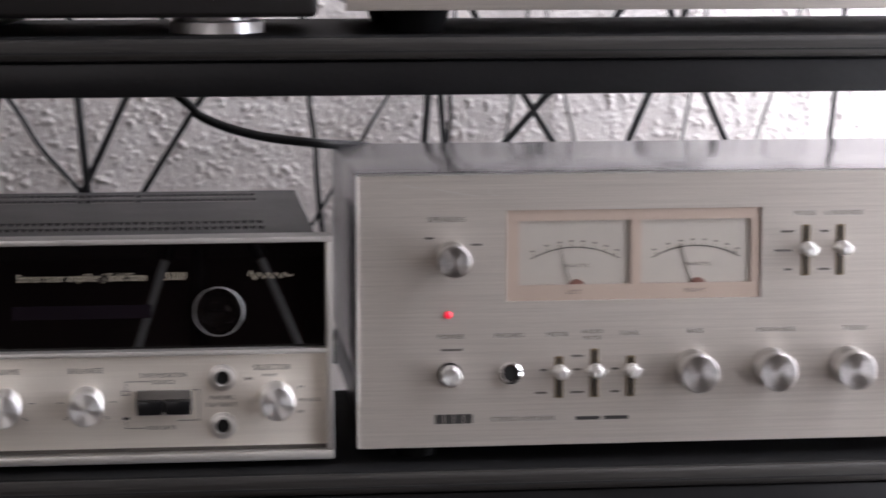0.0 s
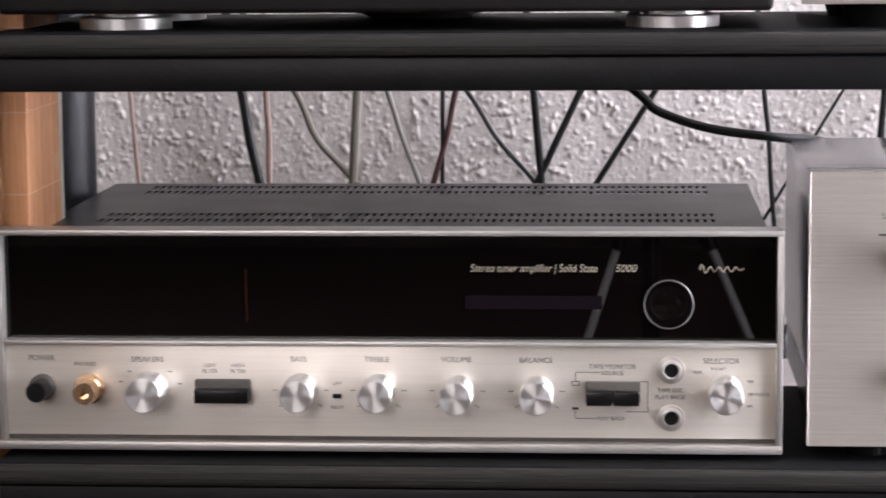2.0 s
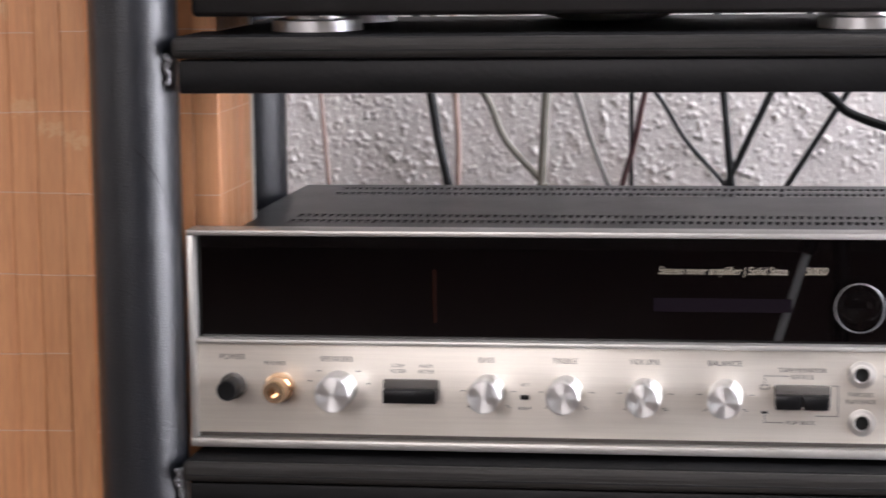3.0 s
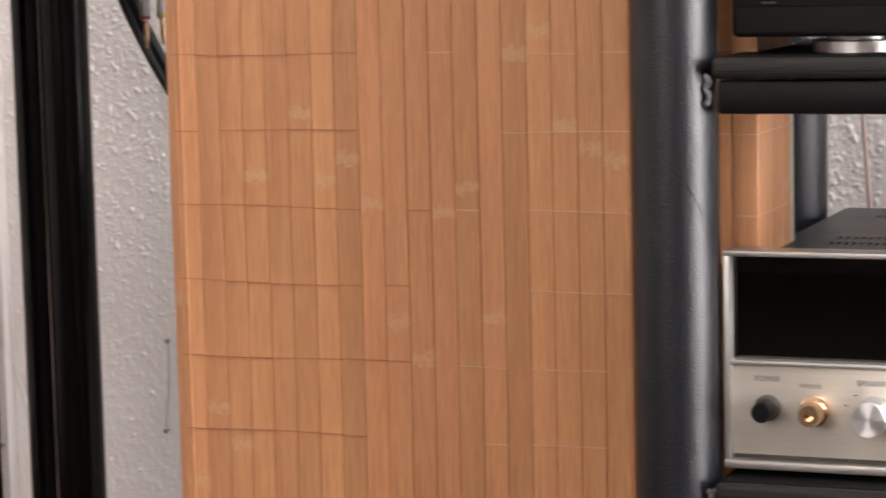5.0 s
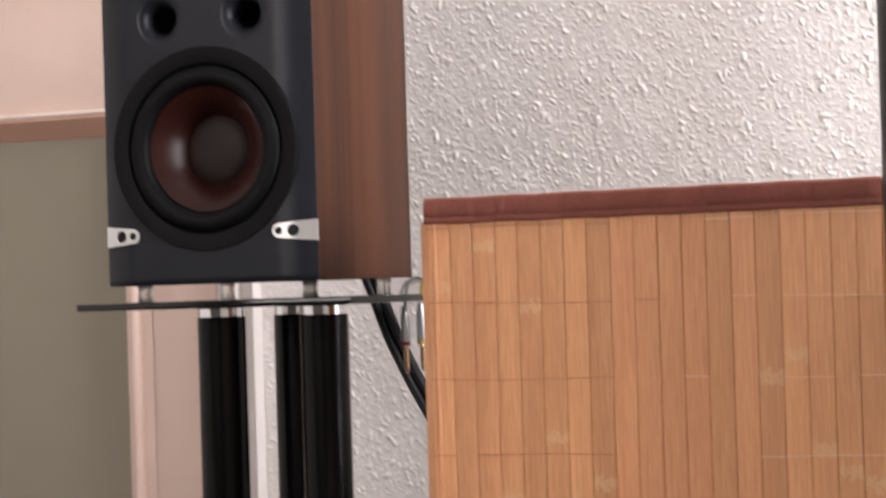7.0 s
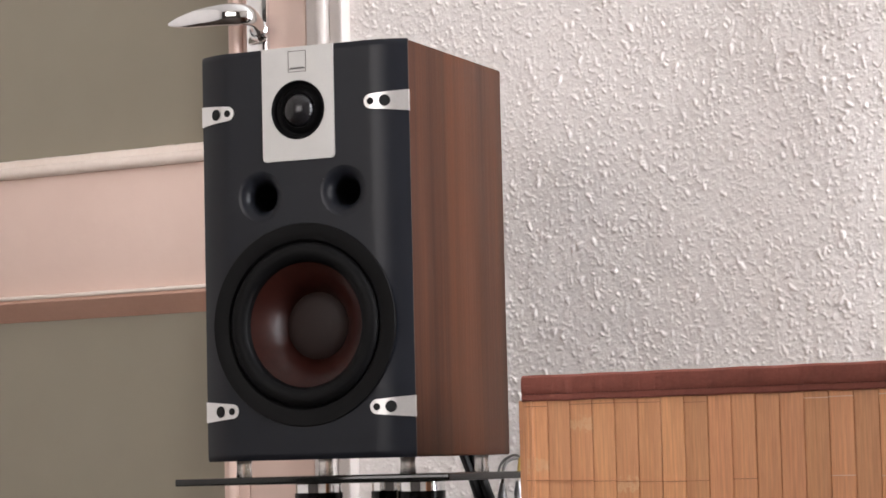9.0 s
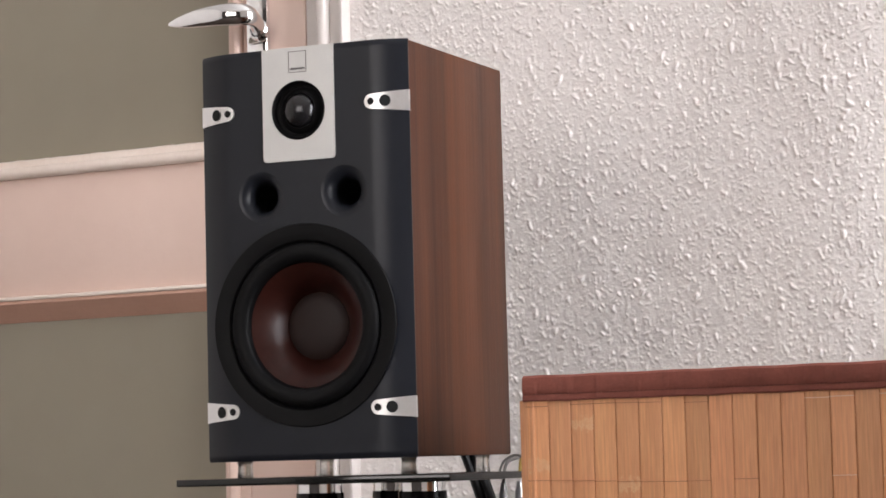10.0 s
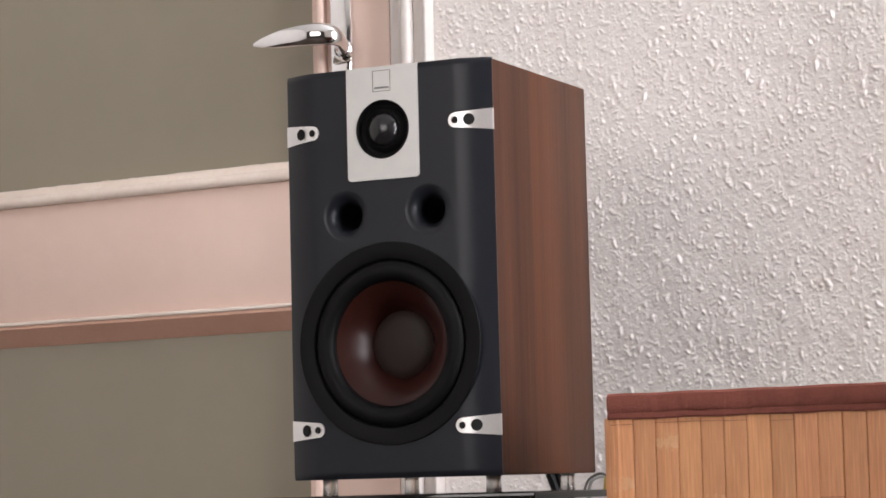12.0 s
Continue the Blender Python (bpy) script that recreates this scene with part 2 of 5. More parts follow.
M = dict(
    wall=mat("wall_paint", (0.80, 0.755, 0.725), (0.75, 0.70, 0.668), rough=0.5, scale=6, bump=0.0004, bscale=420),
    plain_wall=mat("plain_wall_paint", (0.74, 0.71, 0.68), (0.68, 0.65, 0.62), rough=0.6, scale=5, bump=0.0004, bscale=300),
    dark_wall=mat("dark_taupe_wall_paint", (0.085, 0.072, 0.064), (0.07, 0.06, 0.053), rough=0.6, scale=5, bump=0.0003, bscale=300),
    floor=mat("floor_wood", (0.035, 0.020, 0.012), (0.022, 0.012, 0.008), rough=0.5, scale=6, stretch=(1, 8, 8), bump=0.0004, spec=0.3),
    ceiling=mat("ceiling_paint", (0.82, 0.81, 0.79), rough=0.7, scale=4),
    alu=mat("brushed_aluminium", (0.83, 0.78, 0.695), (0.75, 0.70, 0.622), rough=0.36, metal=0.55, scale=14, stretch=(1.2, 60, 60), bump=0.00005, bscale=30, aniso=0.8),
    alu_amp=mat("satin_champagne_aluminium", (0.60, 0.555, 0.50), (0.455, 0.42, 0.38), rough=0.38, metal=0.52, scale=10, stretch=(1.0, 70, 70), bump=0.00009, bscale=34, aniso=0.8, fine=0.45),
    trim=mat("bright_trim", (0.62, 0.60, 0.565), (0.54, 0.52, 0.49), rough=0.38, metal=0.75, scale=30),
    spun=mat("spun_aluminium", (0.88, 0.87, 0.85), (0.82, 0.81, 0.79), rough=0.36, metal=0.97, scale=60, aniso=0.97, rvar=0.02, turned_grain=True),
    ring=mat("dull_grey_metal", (0.46, 0.46, 0.46), (0.38, 0.38, 0.38), rough=0.4, metal=0.9, scale=60),
    # spun aluminium with the dark room's reflection put into its colour, for the amplifier knobs
    spun_dim=mat("dull_spun_aluminium", (0.62, 0.60, 0.58), (0.40, 0.385, 0.37), rough=0.30, metal=0.97, scale=90, aniso=0.95, rvar=0.03, turned_grain=True),
    chrome=mat("chrome", (0.88, 0.88, 0.88), (0.80, 0.80, 0.80), rough=0.07, metal=1.0, rvar=0.03),
    gold=mat("gold_plate", (0.96, 0.70, 0.46), (0.88, 0.58, 0.36), rough=0.16, metal=1.0),
    smoke=mat("black_dial_glass", (0.0025, 0.0018, 0.0018), (0.002, 0.0012, 0.0014), rough=0.006, rvar=0.002, spec=0.5),
    lid=mat("black_painted_steel", (0.019, 0.019, 0.021), (0.014, 0.014, 0.0155), rough=0.36, scale=25, bump=0.00005, bscale=600, spec=0.22),
    steel=mat("grey_painted_steel", (0.27, 0.27, 0.285), (0.19, 0.19, 0.205), rough=0.17, metal=0.85, scale=8, stretch=(1, 25, 1), bump=0.00035, bscale=9),
    black=mat("black_plastic", (0.006, 0.006, 0.0065), (0.004, 0.004, 0.0045), rough=0.3, scale=60, spec=0.3),
    void=mat("black_interior", (0.006, 0.006, 0.006), rough=0.9),
    shelf=mat("black_lacquered_board", (0.010, 0.010, 0.0105), (0.006, 0.006, 0.0065), rough=0.65, scale=12, stretch=(1, 20, 20), bump=0.0003, spec=0.1),
    edge=mat("charcoal_edge_band", (0.034, 0.0315, 0.0285), (0.014, 0.0130, 0.0125), rough=0.45, scale=7, stretch=(1, 30, 30), bump=0.0003, spec=0.28),
    rail=mat("black_steel_rail", (0.006, 0.006, 0.0065), (0.0035, 0.0035, 0.004), rough=0.42, scale=30, bump=0.0002, bscale=260, spec=0.25),
    post=mat("hammered_black_paint", (0.0075, 0.0088, 0.0118), (0.005, 0.006, 0.0085), rough=0.30, scale=40, bump=0.00034, bscale=760, rvar=0.06, spec=0.65),
    weld=mat("rough_weld", (0.34, 0.345, 0.36), (0.14, 0.14, 0.155), rough=0.38, metal=0.4, scale=260),
    player=mat("anthracite_plastic", (0.014, 0.0122, 0.0118), (0.010, 0.0088, 0.0085), rough=0.45, scale=40, bump=0.00004, bscale=800, spec=0.22),
    baffle=mat("anthracite_lacquer", (0.0105, 0.0120, 0.0165), (0.0098, 0.0112, 0.0153), rough=0.33, scale=50, bump=0.00002, bscale=900, spec=0.26, rvar=0.01),
    walnut=walnut_material(),
    silver=mat("silver_plate", (0.58, 0.575, 0.555), (0.54, 0.535, 0.52), rough=0.42, metal=0.55, scale=80),
    satin=mat("satin_nickel", (0.78, 0.77, 0.76), (0.70, 0.69, 0.68), rough=0.36, metal=1.0, scale=60),
    rubber=mat("black_rubber", (0.0040, 0.0040, 0.0044), (0.003, 0.003, 0.0033), rough=0.52, scale=50, spec=0.12),
    cone=mat("red_brown_fibre_cone", (0.036, 0.0088, 0.0060), (0.019, 0.0046, 0.0034), rough=0.31, scale=26, fine=0.45, spec=0.26, rvar=0.05),
    cap=mat("dust_cap", (0.026, 0.0145, 0.0125), (0.020, 0.0112, 0.0100), rough=0.55, scale=50, spec=0.25),
    dome=mat("silk_dome", (0.012, 0.0115, 0.013), rough=0.22, scale=60, rvar=0.04),
    gloss=mat("gloss_black_tube", (0.0035, 0.003, 0.003), (0.0028, 0.0023, 0.0023), rough=0.2, scale=10, rvar=0.05, spec=0.16),
    plate=mat("smoked_glass_edge", (0.012, 0.0125, 0.0115), (0.009, 0.0095, 0.009), rough=0.08, scale=12, rvar=0.03),
    clear=glass_material("clear_silicone", (0.85, 0.84, 0.80), 0.25),
    bamboo=bamboo_material(),
    core=mat("panel_core", (0.30, 0.13, 0.06), rough=0.9),
    border=tape_material(),
    seam=mat("seam_thread", (0.12, 0.034, 0.024), rough=0.8, scale=200),
    thread_dark=mat("brown_thread", (0.48, 0.20, 0.098), rough=0.8, scale=200),
    thread_pale=mat("pale_thread", (0.86, 0.60, 0.42), rough=0.8, scale=200),
    white_edge=mat("white_board_edge", (0.72, 0.68, 0.62), rough=0.7, scale=40),
    door=mat("peach_gloss_paint", (0.74, 0.555, 0.47), (0.70, 0.515, 0.435), rough=0.36, scale=5, bump=0.0004, bscale=60),
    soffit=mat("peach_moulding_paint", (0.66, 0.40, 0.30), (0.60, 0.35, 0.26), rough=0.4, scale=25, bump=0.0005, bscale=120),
    bead=mat("cream_gloss_paint", (0.81, 0.71, 0.63), (0.73, 0.61, 0.53), rough=0.35, scale=25, bump=0.0006, bscale=120),
    casing=mat("white_gloss_paint", (0.65, 0.60, 0.565), (0.58, 0.53, 0.50), rough=0.5, scale=8, bump=0.0002, bscale=80),
    pane=mat("olive_backed_glass", (0.27, 0.235, 0.17), (0.25, 0.215, 0.155), rough=0.30, scale=3, rvar=0.05, coat=0.25),
    bezel=mat("beige_plastic", (0.33, 0.26, 0.215), (0.305, 0.24, 0.20), rough=0.42, scale=60),
    face=mat("cream_meter_card", (0.32, 0.292, 0.258), (0.298, 0.272, 0.242), rough=0.6, scale=60),
    ink=mat("dark_print", (0.03, 0.028, 0.026), rough=0.6),
    ink_soft=mat("grey_print", (0.10, 0.09, 0.08), rough=0.6),
    pale=mat("cream_print", (0.46, 0.42, 0.33), rough=0.5),
    brown=mat("brown_hub", (0.12, 0.045, 0.03), rough=0.5),
    slot=mat("brass_slot", (0.15, 0.11, 0.06), rough=0.4, metal=0.4),
    led=glow("red_lamp", (1.0, 0.015, 0.05), 1.3),
    scale_strip=mat("dim_dial_strip", (0.006, 0.0035, 0.0062), rough=0.6, spec=0.06),
    needle_red=mat("dim_red_pointer", (0.022, 0.0075, 0.005), rough=0.7, spec=0.03),
    c_black=mat("black_cable", (0.006, 0.006, 0.0065), rough=0.42, scale=60, spec=0.35),
    c_grey=mat("grey_cable", (0.20, 0.19, 0.175), rough=0.5, scale=60),
    c_olive=mat("olive_grey_cable", (0.17, 0.155, 0.125), rough=0.5, scale=60),
    c_pink=mat("pink_grey_cable", (0.33, 0.22, 0.18), rough=0.5, scale=60),
    c_red=mat("dark_red_cable", (0.055, 0.016, 0.016), rough=0.45, scale=60),
    c_white=mat("white_wire", (0.62, 0.58, 0.54), rough=0.5),
    c_yellow=mat("yellow_sleeve", (0.50, 0.34, 0.07), rough=0.5),
    red_band=mat("red_band", (0.30, 0.02, 0.03), rough=0.5),
    tripod=mat("pale_tripod_metal", (0.90, 0.90, 0.90), (0.85, 0.85, 0.85), rough=0.5, scale=40),
    window=mat("window_paint", (0.78, 0.78, 0.76), rough=0.4, scale=10),
    outside=glow("bright_sky_backdrop", (0.92, 0.96, 1.0), 2.2),
)


# ---- mesh helpers ----
def thing(name, place, label, category, group="", rz=0.0, kind=""):
    ob = new(name)
    ob.empty_display_size = 0.02
    ob.matrix_world = pose(*place, 0, 0, rz)
    return tagged(ob, label, category, group, kind)


def world_of(ob):
    m = ob.matrix_basis.copy()
    while ob.parent:
        ob = ob.parent
        m = ob.matrix_basis @ m
    return m


def part(name, bm, material, parent, label="", smooth=True, place=None):
    """One mesh under a thing or a part. With place, the mesh is in the part's own space, else in world space (turned into the thing's)."""
    me = bpy.data.meshes.new(name)
    bmesh.ops.recalc_face_normals(bm, faces=bm.faces)
    if smooth:
        for fc in bm.faces:
            fc.smooth = True
        for ed in bm.edges:
            if len(ed.link_faces) != 2 or ed.calc_face_angle(0) > 0.6:
                ed.smooth = False
    uv = bm.loops.layers.uv.new("flat")
    for fc in bm.faces:
        for lp in fc.loops:
            lp[uv].uv = (lp.vert.co.x, lp.vert.co.z + 0.3 * lp.vert.co.y)
    bm.to_mesh(me)
    bm.free()
    me.materials.append(M[material])
    ob = new(name, me)
    if parent is not None:
        ob.parent = parent
        if place is None:
            me.transform(world_of(parent).inverted())
        else:
            ob.matrix_basis = place
    elif place is not None:
        ob.matrix_world = place
    if label:
        tagged(ob, label)
    return ob


def share(ob, place, parent=None):
    """Another piece on the same mesh."""
    c = new(ob.name.split(".")[0], ob.data)
    c.parent = parent or ob.parent
    c.matrix_basis = place
    if "label" in ob:
        c["label"] = ob["label"]
    return c


def box(bm, x0, x1, y0, y1, z0, z1, bevel=0.0, seg=2):
    g = bmesh.ops.create_cube(bm, size=1.0, matrix=Matrix.Translation(((x0 + x1) / 2, (y0 + y1) / 2, (z0 + z1) / 2)) @ Matrix.Diagonal((x1 - x0, y1 - y0, z1 - z0, 1)))
    if bevel > 0:
        es = list({e for v in g["verts"] for e in v.link_edges})
        bmesh.ops.bevel(bm, geom=es, offset=bevel, segments=seg, profile=0.5, affect="EDGES", clamp_overlap=True)
    return bm


def one_box(*a, **k):
    return box(bmesh.new(), *a, **k)


def lathe(bm, profile, m=None, seg=40):
    """Turns (radius, depth) pairs round local -y: depth grows towards the viewer."""
    m = m or Matrix()
    rings = []
    for r, h in profile:
        if r < 1e-6:
            rings.append([bm.verts.new(m @ Vector((0, -h, 0)))])
        else:
            rings.append([bm.verts.new(m @ Vector((r * math.cos(2 * math.pi * k / seg), -h, r * math.sin(2 * math.pi * k / seg)))) for k in range(seg)])
    for a, b in zip(rings, rings[1:]):
        for k in range(seg):
            q = (k + 1) % seg
            if len(a) == 1 and len(b) == 1:
                continue
            if len(a) == 1:
                bm.faces.new((a[0], b[k], b[q]))
            elif len(b) == 1:
                bm.faces.new((a[k], b[0], a[q]))
            else:
                bm.faces.new((a[k], b[k], b[q], a[q]))
    return bm


def turned(profile, at, seg=40):
    return lathe(bmesh.new(), profile, Matrix.Translation(at), seg)


def upright(profile, at, seg=40):
    """The same, turned round the vertical: (radius, height)."""
    return lathe(bmesh.new(), profile, Matrix.Translation(at) @ Matrix.Rotation(radians(-90), 4, "X"), seg)


def spline(pts, steps=10):
    p = [Vector(q) for q in pts]
    p = [2 * p[0] - p[1]] + p + [2 * p[-1] - p[-2]]
    out = []
    for i in range(1, len(p) - 2):
        for k in range(steps):
            t = k / steps
            out.append(0.5 * ((2 * p[i]) + (p[i + 1] - p[i - 1]) * t + (2 * p[i - 1] - 5 * p[i] + 4 * p[i + 1] - p[i + 2]) * t * t
                              + (3 * p[i] - p[i - 1] - 3 * p[i + 1] + p[i + 2]) * t ** 3))
    out.append(p[-2])
    return out


def hose(bm, pts, r, seg=10, steps=10):
    line = spline(pts, steps)
    rings = []
    for i, q in enumerate(line):
        d = (line[min(i + 1, len(line) - 1)] - line[max(i - 1, 0)]).normalized()
        u = d.orthogonal() if i == 0 else (u - d * u.dot(d))
        u.normalize()
        w = d.cross(u)
        rings.append([bm.verts.new(q + r * (u * math.cos(2 * math.pi * k / seg) + w * math.sin(2 * math.pi * k / seg))) for k in range(seg)])
    for a, b in zip(rings, rings[1:]):
        for k in range(seg):
            bm.faces.new((a[k], a[(k + 1) % seg], b[(k + 1) % seg], b[k]))
    bm.faces.new(rings[0])
    bm.faces.new(rings[-1][::-1])
    return bm


def words(text, parent, x, z, y, size, material="ink_soft", align="CENTER", shear=0.0, name="lettering", stretch=1.0):
    """Printed words that face the viewer, a hair proud of the panel."""
    cu = bpy.data.curves.new("words", "FONT")
    cu.body, cu.size, cu.align_x, cu.align_y, cu.extrude, cu.shear = text, size, align, "CENTER", 0.00008, shear
    tmp = new("words", cu)
    bpy.context.view_layer.update()
    me = bpy.data.meshes.new_from_object(tmp.evaluated_get(bpy.context.evaluated_depsgraph_get()))
    bpy.data.objects.remove(tmp)
    me.name = name
    me.transform(world_of(parent).inverted() @ Matrix.Translation((x, y, z)) @ Matrix.Rotation(radians(90), 4, "X") @ Matrix.Diagonal((stretch, 1, 1, 1)))
    me.materials.clear()
    me.materials.append(M[material])
    ob = new(name, me)
    ob.parent = parent
    return ob


def bars(parent, x, z, y, width, height, count=1, material="ink_soft", name="print_bar"):
    """Writing that cannot be read, as plain bars."""
    w = width / count
    bm = bmesh.new()
    for k in range(count):
        box(bm, x - width / 2 + k * w + w * 0.06, x - width / 2 + (k + 1) * w - w * 0.06, y - 0.0002, y, z - height / 2, z + height / 2)
    return part(name, bm, material, parent, smooth=False)


def line_strip(pts, y, w, depth=0.0002):
    """A thin raised line through (x, z) points."""
    bm = bmesh.new()
    for (x0, z0), (x1, z1) in zip(pts, pts[1:]):
        d = Vector((x1 - x0, 0, z1 - z0)).normalized()
        nrm = Vector((-d.z, 0, d.x)) * w / 2
        a, b = Vector((x0, y - depth, z0)) - d * w * 0.3, Vector((x1, y - depth, z1)) + d * w * 0.3
        top = [bm.verts.new(v) for v in (a - nrm, b - nrm, b + nrm, a + nrm)]
        low = [bm.verts.new(v.co + Vector((0, depth, 0))) for v in top]
        bm.faces.new(top)
        for k in range(4):
            bm.faces.new((top[k], top[(k + 1) % 4], low[(k + 1) % 4], low[k]))
    return bm


# ---- the room ----
def structure(name, bm, material, label, category="", smooth=False):
    ob = part(name, bm, material, None, smooth=smooth)
    return tagged(ob, label, category or name.split("_")[0], kind="structure")


R = ROOM
DOOR_L, DOOR_R, DOOR_TOP = -2.10, -1.262, 2.02
structure("floor", one_box(R["x0"], R["x1"], R["y0"], R["y1"] + 0.1, -0.1, 0.0), "floor", "dark brown wooden floor", "floor")
structure("ceiling", one_box(R["x0"], R["x1"], R["y0"], R["y1"], R["z1"], R["z1"] + 0.1), "ceiling", "plain white ceiling", "ceiling")
structure("wall_left", one_box(R["x0"] - 0.1, R["x0"], R["y0"], R["y1"], 0, R["z1"]), "plain_wall", "plain off-white painted wall", "wall")


def wall_with_hole(name, axis, at, lo, hi, a0, a1, b0, b1, material, label):
    """A plain wall 0.1 thick across x (axis x) or y with one opening a0..a1, b0..b1."""
    bm = bmesh.new()
    for u0, u1, w0, w1 in ((lo, a0, 0, R["z1"]), (a1, hi, 0, R["z1"]), (a0, a1, 0, b0), (a0, a1, b1, R["z1"])):
        if u1 - u0 > 1e-4 and w1 - w0 > 1e-4:
            if axis == "x":
                box(bm, at, at + 0.1, u0, u1, w0, w1)
            else:
                box(bm, u0, u1, at, at + 0.1, w0, w1)
    return structure(name, bm, material, label, "wall")


WIN_Y0, WIN_Y1, WIN_Z0, WIN_Z1 = -0.46, 0.42, 0.14, 2.00
wall_with_hole("wall_right", "x", R["x1"], R["y0"], R["y1"], WIN_Y0, WIN_Y1, WIN_Z0, WIN_Z1, "plain_wall", "off-white painted wall with a window opening")
# the wall behind is out of view; its dark tone is added to dim reflections
wall_with_hole("wall_behind", "y", R["y0"] - 0.1, R["x0"], R["x1"], -2.00, -0.30, 0.82, 2.18, "dark_wall", "unseen wall darkened to dim reflections, with an added window opening")

# stretches of the back wall with modelled chips: beside the rack, and between its shelves
CHIPPED = ((-1.2188, -0.540, 0.690, 1.16), (-1.2188, -0.800, 0.20, 0.690), (-0.540, 0.540, 0.41, 0.71))
bm = bmesh.new()
for x0, x1, z0, z1 in ((R["x0"], DOOR_L - 0.06, 0, R["z1"]), (DOOR_L - 0.06, -1.2188, DOOR_TOP + 0.06, R["z1"]), (-1.2188, -0.800, 0, 0.20), (-1.2188, -0.540, 1.16, R["z1"]),
                       (-0.800, -0.540, 0, 0.690), (-0.540, 0.540, 0, 0.41), (-0.540, 0.540, 0.71, R["z1"]), (0.540, R["x1"], 0, R["z1"])):
    box(bm, x0, x1, R["y1"], R["y1"] + 0.1, z0, z1)
structure("wall_back", bm, "wall", "off-white woodchip-papered wall", "wall")


def woodchip(gx0, gx1, gz0, gz1, seed, size, many, fill, step, sorts):
    """A papered stretch of the back wall: separate chips of many sizes under paint, as relief on a fine grid."""
    nx, nz = int((gx1 - gx0) / step), int((gz1 - gz0) / step)
    rng = np.random.default_rng(seed)
    h = np.zeros((nz, nx))

    def chips(per_m2, s_lo, s_hi, amp, long):
        for _ in range(int(many * per_m2 * (gx1 - gx0) * (gz1 - gz0))):
            cx, cz = rng.integers(0, nx), rng.integers(0, nz)
            # low down, thick paint has filled most of the relief
            if rng.random() > min(max((gz0 + cz * step - fill) / 0.30, 0.06), 1.0):
                continue
            s = size * rng.uniform(s_lo, s_hi) / step
            k = rng.uniform(1.0, long)
            t = rng.normal(1.85, 0.7)
            r = int(1.7 * s * k) + 2
            xa, xb, za, zb = max(cx - r, 0), min(cx + r + 1, nx), max(cz - r, 0), min(cz + r + 1, nz)
            gx, gz = np.meshgrid(np.arange(xa, xb) - cx, np.arange(za, zb) - cz)
            u, w = (gx * np.cos(t) + gz * np.sin(t)) / (s * k), (-gx * np.sin(t) + gz * np.cos(t)) / s
            # a flake: the common ground of a few half-planes, softened by paint
            e = 0.30 * np.sqrt(u * u + w * w)
            for q in range(5):
                g = q * 1.2566 + rng.uniform(-0.45, 0.45)
                e = np.maximum(e, (u * np.cos(g) + w * np.sin(g)) / rng.uniform(0.75, 1.15))
            f = np.clip((1.30 - e) / 0.75, 0, 1)
            f = f * f * (3 - 2 * f)
            lean = 1 + 0.5 * np.clip(u * rng.uniform(-1, 1) + w * rng.uniform(-1, 1), -0.9, 0.9)
            h[za:zb, xa:xb] = np.maximum(h[za:zb, xa:xb], size * amp * rng.uniform(0.4, 1.0) * lean * f)

    for kind_ in sorts:
        chips(*kind_)
    # slow unevenness of the plaster
    low = rng.normal(size=(nz // 30 + 2, nx // 30 + 2))
    zi, xi = np.linspace(0, low.shape[0] - 1.01, nz), np.linspace(0, low.shape[1] - 1.01, nx)
    z_, x_ = zi.astype(int)[:, None], xi.astype(int)[None, :]
    fz, fx = (zi % 1)[:, None], (xi % 1)[None, :]
    fz, fx = fz * fz * (3 - 2 * fz), fx * fx * (3 - 2 * fx)
    # fine uneven skin of the paint between the chips
    for cell, amp in ((0.0020, 0.00009), (0.0036, 0.00013)):
        q = rng.normal(size=(int((gz1 - gz0) / cell / 1.5) + 3, int((gx1 - gx0) / cell) + 3))
        zq, xq = np.linspace(0, q.shape[0] - 1.01, nz), np.linspace(0, q.shape[1] - 1.01, nx)
        za_, xa_ = zq.astype(int)[:, None], xq.astype(int)[None, :]
        wz, wx = (zq % 1)[:, None], (xq % 1)[None, :]
        wz, wx = wz * wz * (3 - 2 * wz), wx * wx * (3 - 2 * wx)
        h += amp * np.clip(q[za_, xa_] * (1 - wz) * (1 - wx) + q[za_ + 1, xa_] * wz * (1 - wx) + q[za_, xa_ + 1] * (1 - wz) * wx + q[za_ + 1, xa_ + 1] * wz * wx, -0.6, 1.8)
    h += 0.00022 * (low[z_, x_] * (1 - fz) * (1 - fx) + low[z_ + 1, x_] * fz * (1 - fx) + low[z_, x_ + 1] * (1 - fz) * fx + low[z_ + 1, x_ + 1] * fz * fx)
    px, pz = np.meshgrid(np.linspace(gx0, gx1, nx), np.linspace(gz0, gz1, nz))
    co = np.stack([px, R["y1"] - h, pz], -1).reshape(-1, 3)
    i = np.arange(nx * nz).reshape(nz, nx)
    quads = np.stack([i[:-1, :-1], i[:-1, 1:], i[1:, 1:], i[1:, :-1]], -1).reshape(-1, 4)
    me = bpy.data.meshes.new("wall_woodchip")
    me.vertices.add(len(co))
    me.vertices.foreach_set("co", co.ravel())
    me.loops.add(quads.size)
    me.loops.foreach_set("vertex_index", quads.ravel())
    me.polygons.add(len(quads))
    me.polygons.foreach_set("loop_start", np.arange(0, quads.size, 4))
    me.polygons.foreach_set("use_smooth", np.ones(len(quads), bool))
    me.update(calc_edges=True)
    me.materials.append(M["wall"])
    return tagged(new("wall_woodchip", me), "off-white painted woodchip wallpaper with coarse chips", "wall", kind="structure")


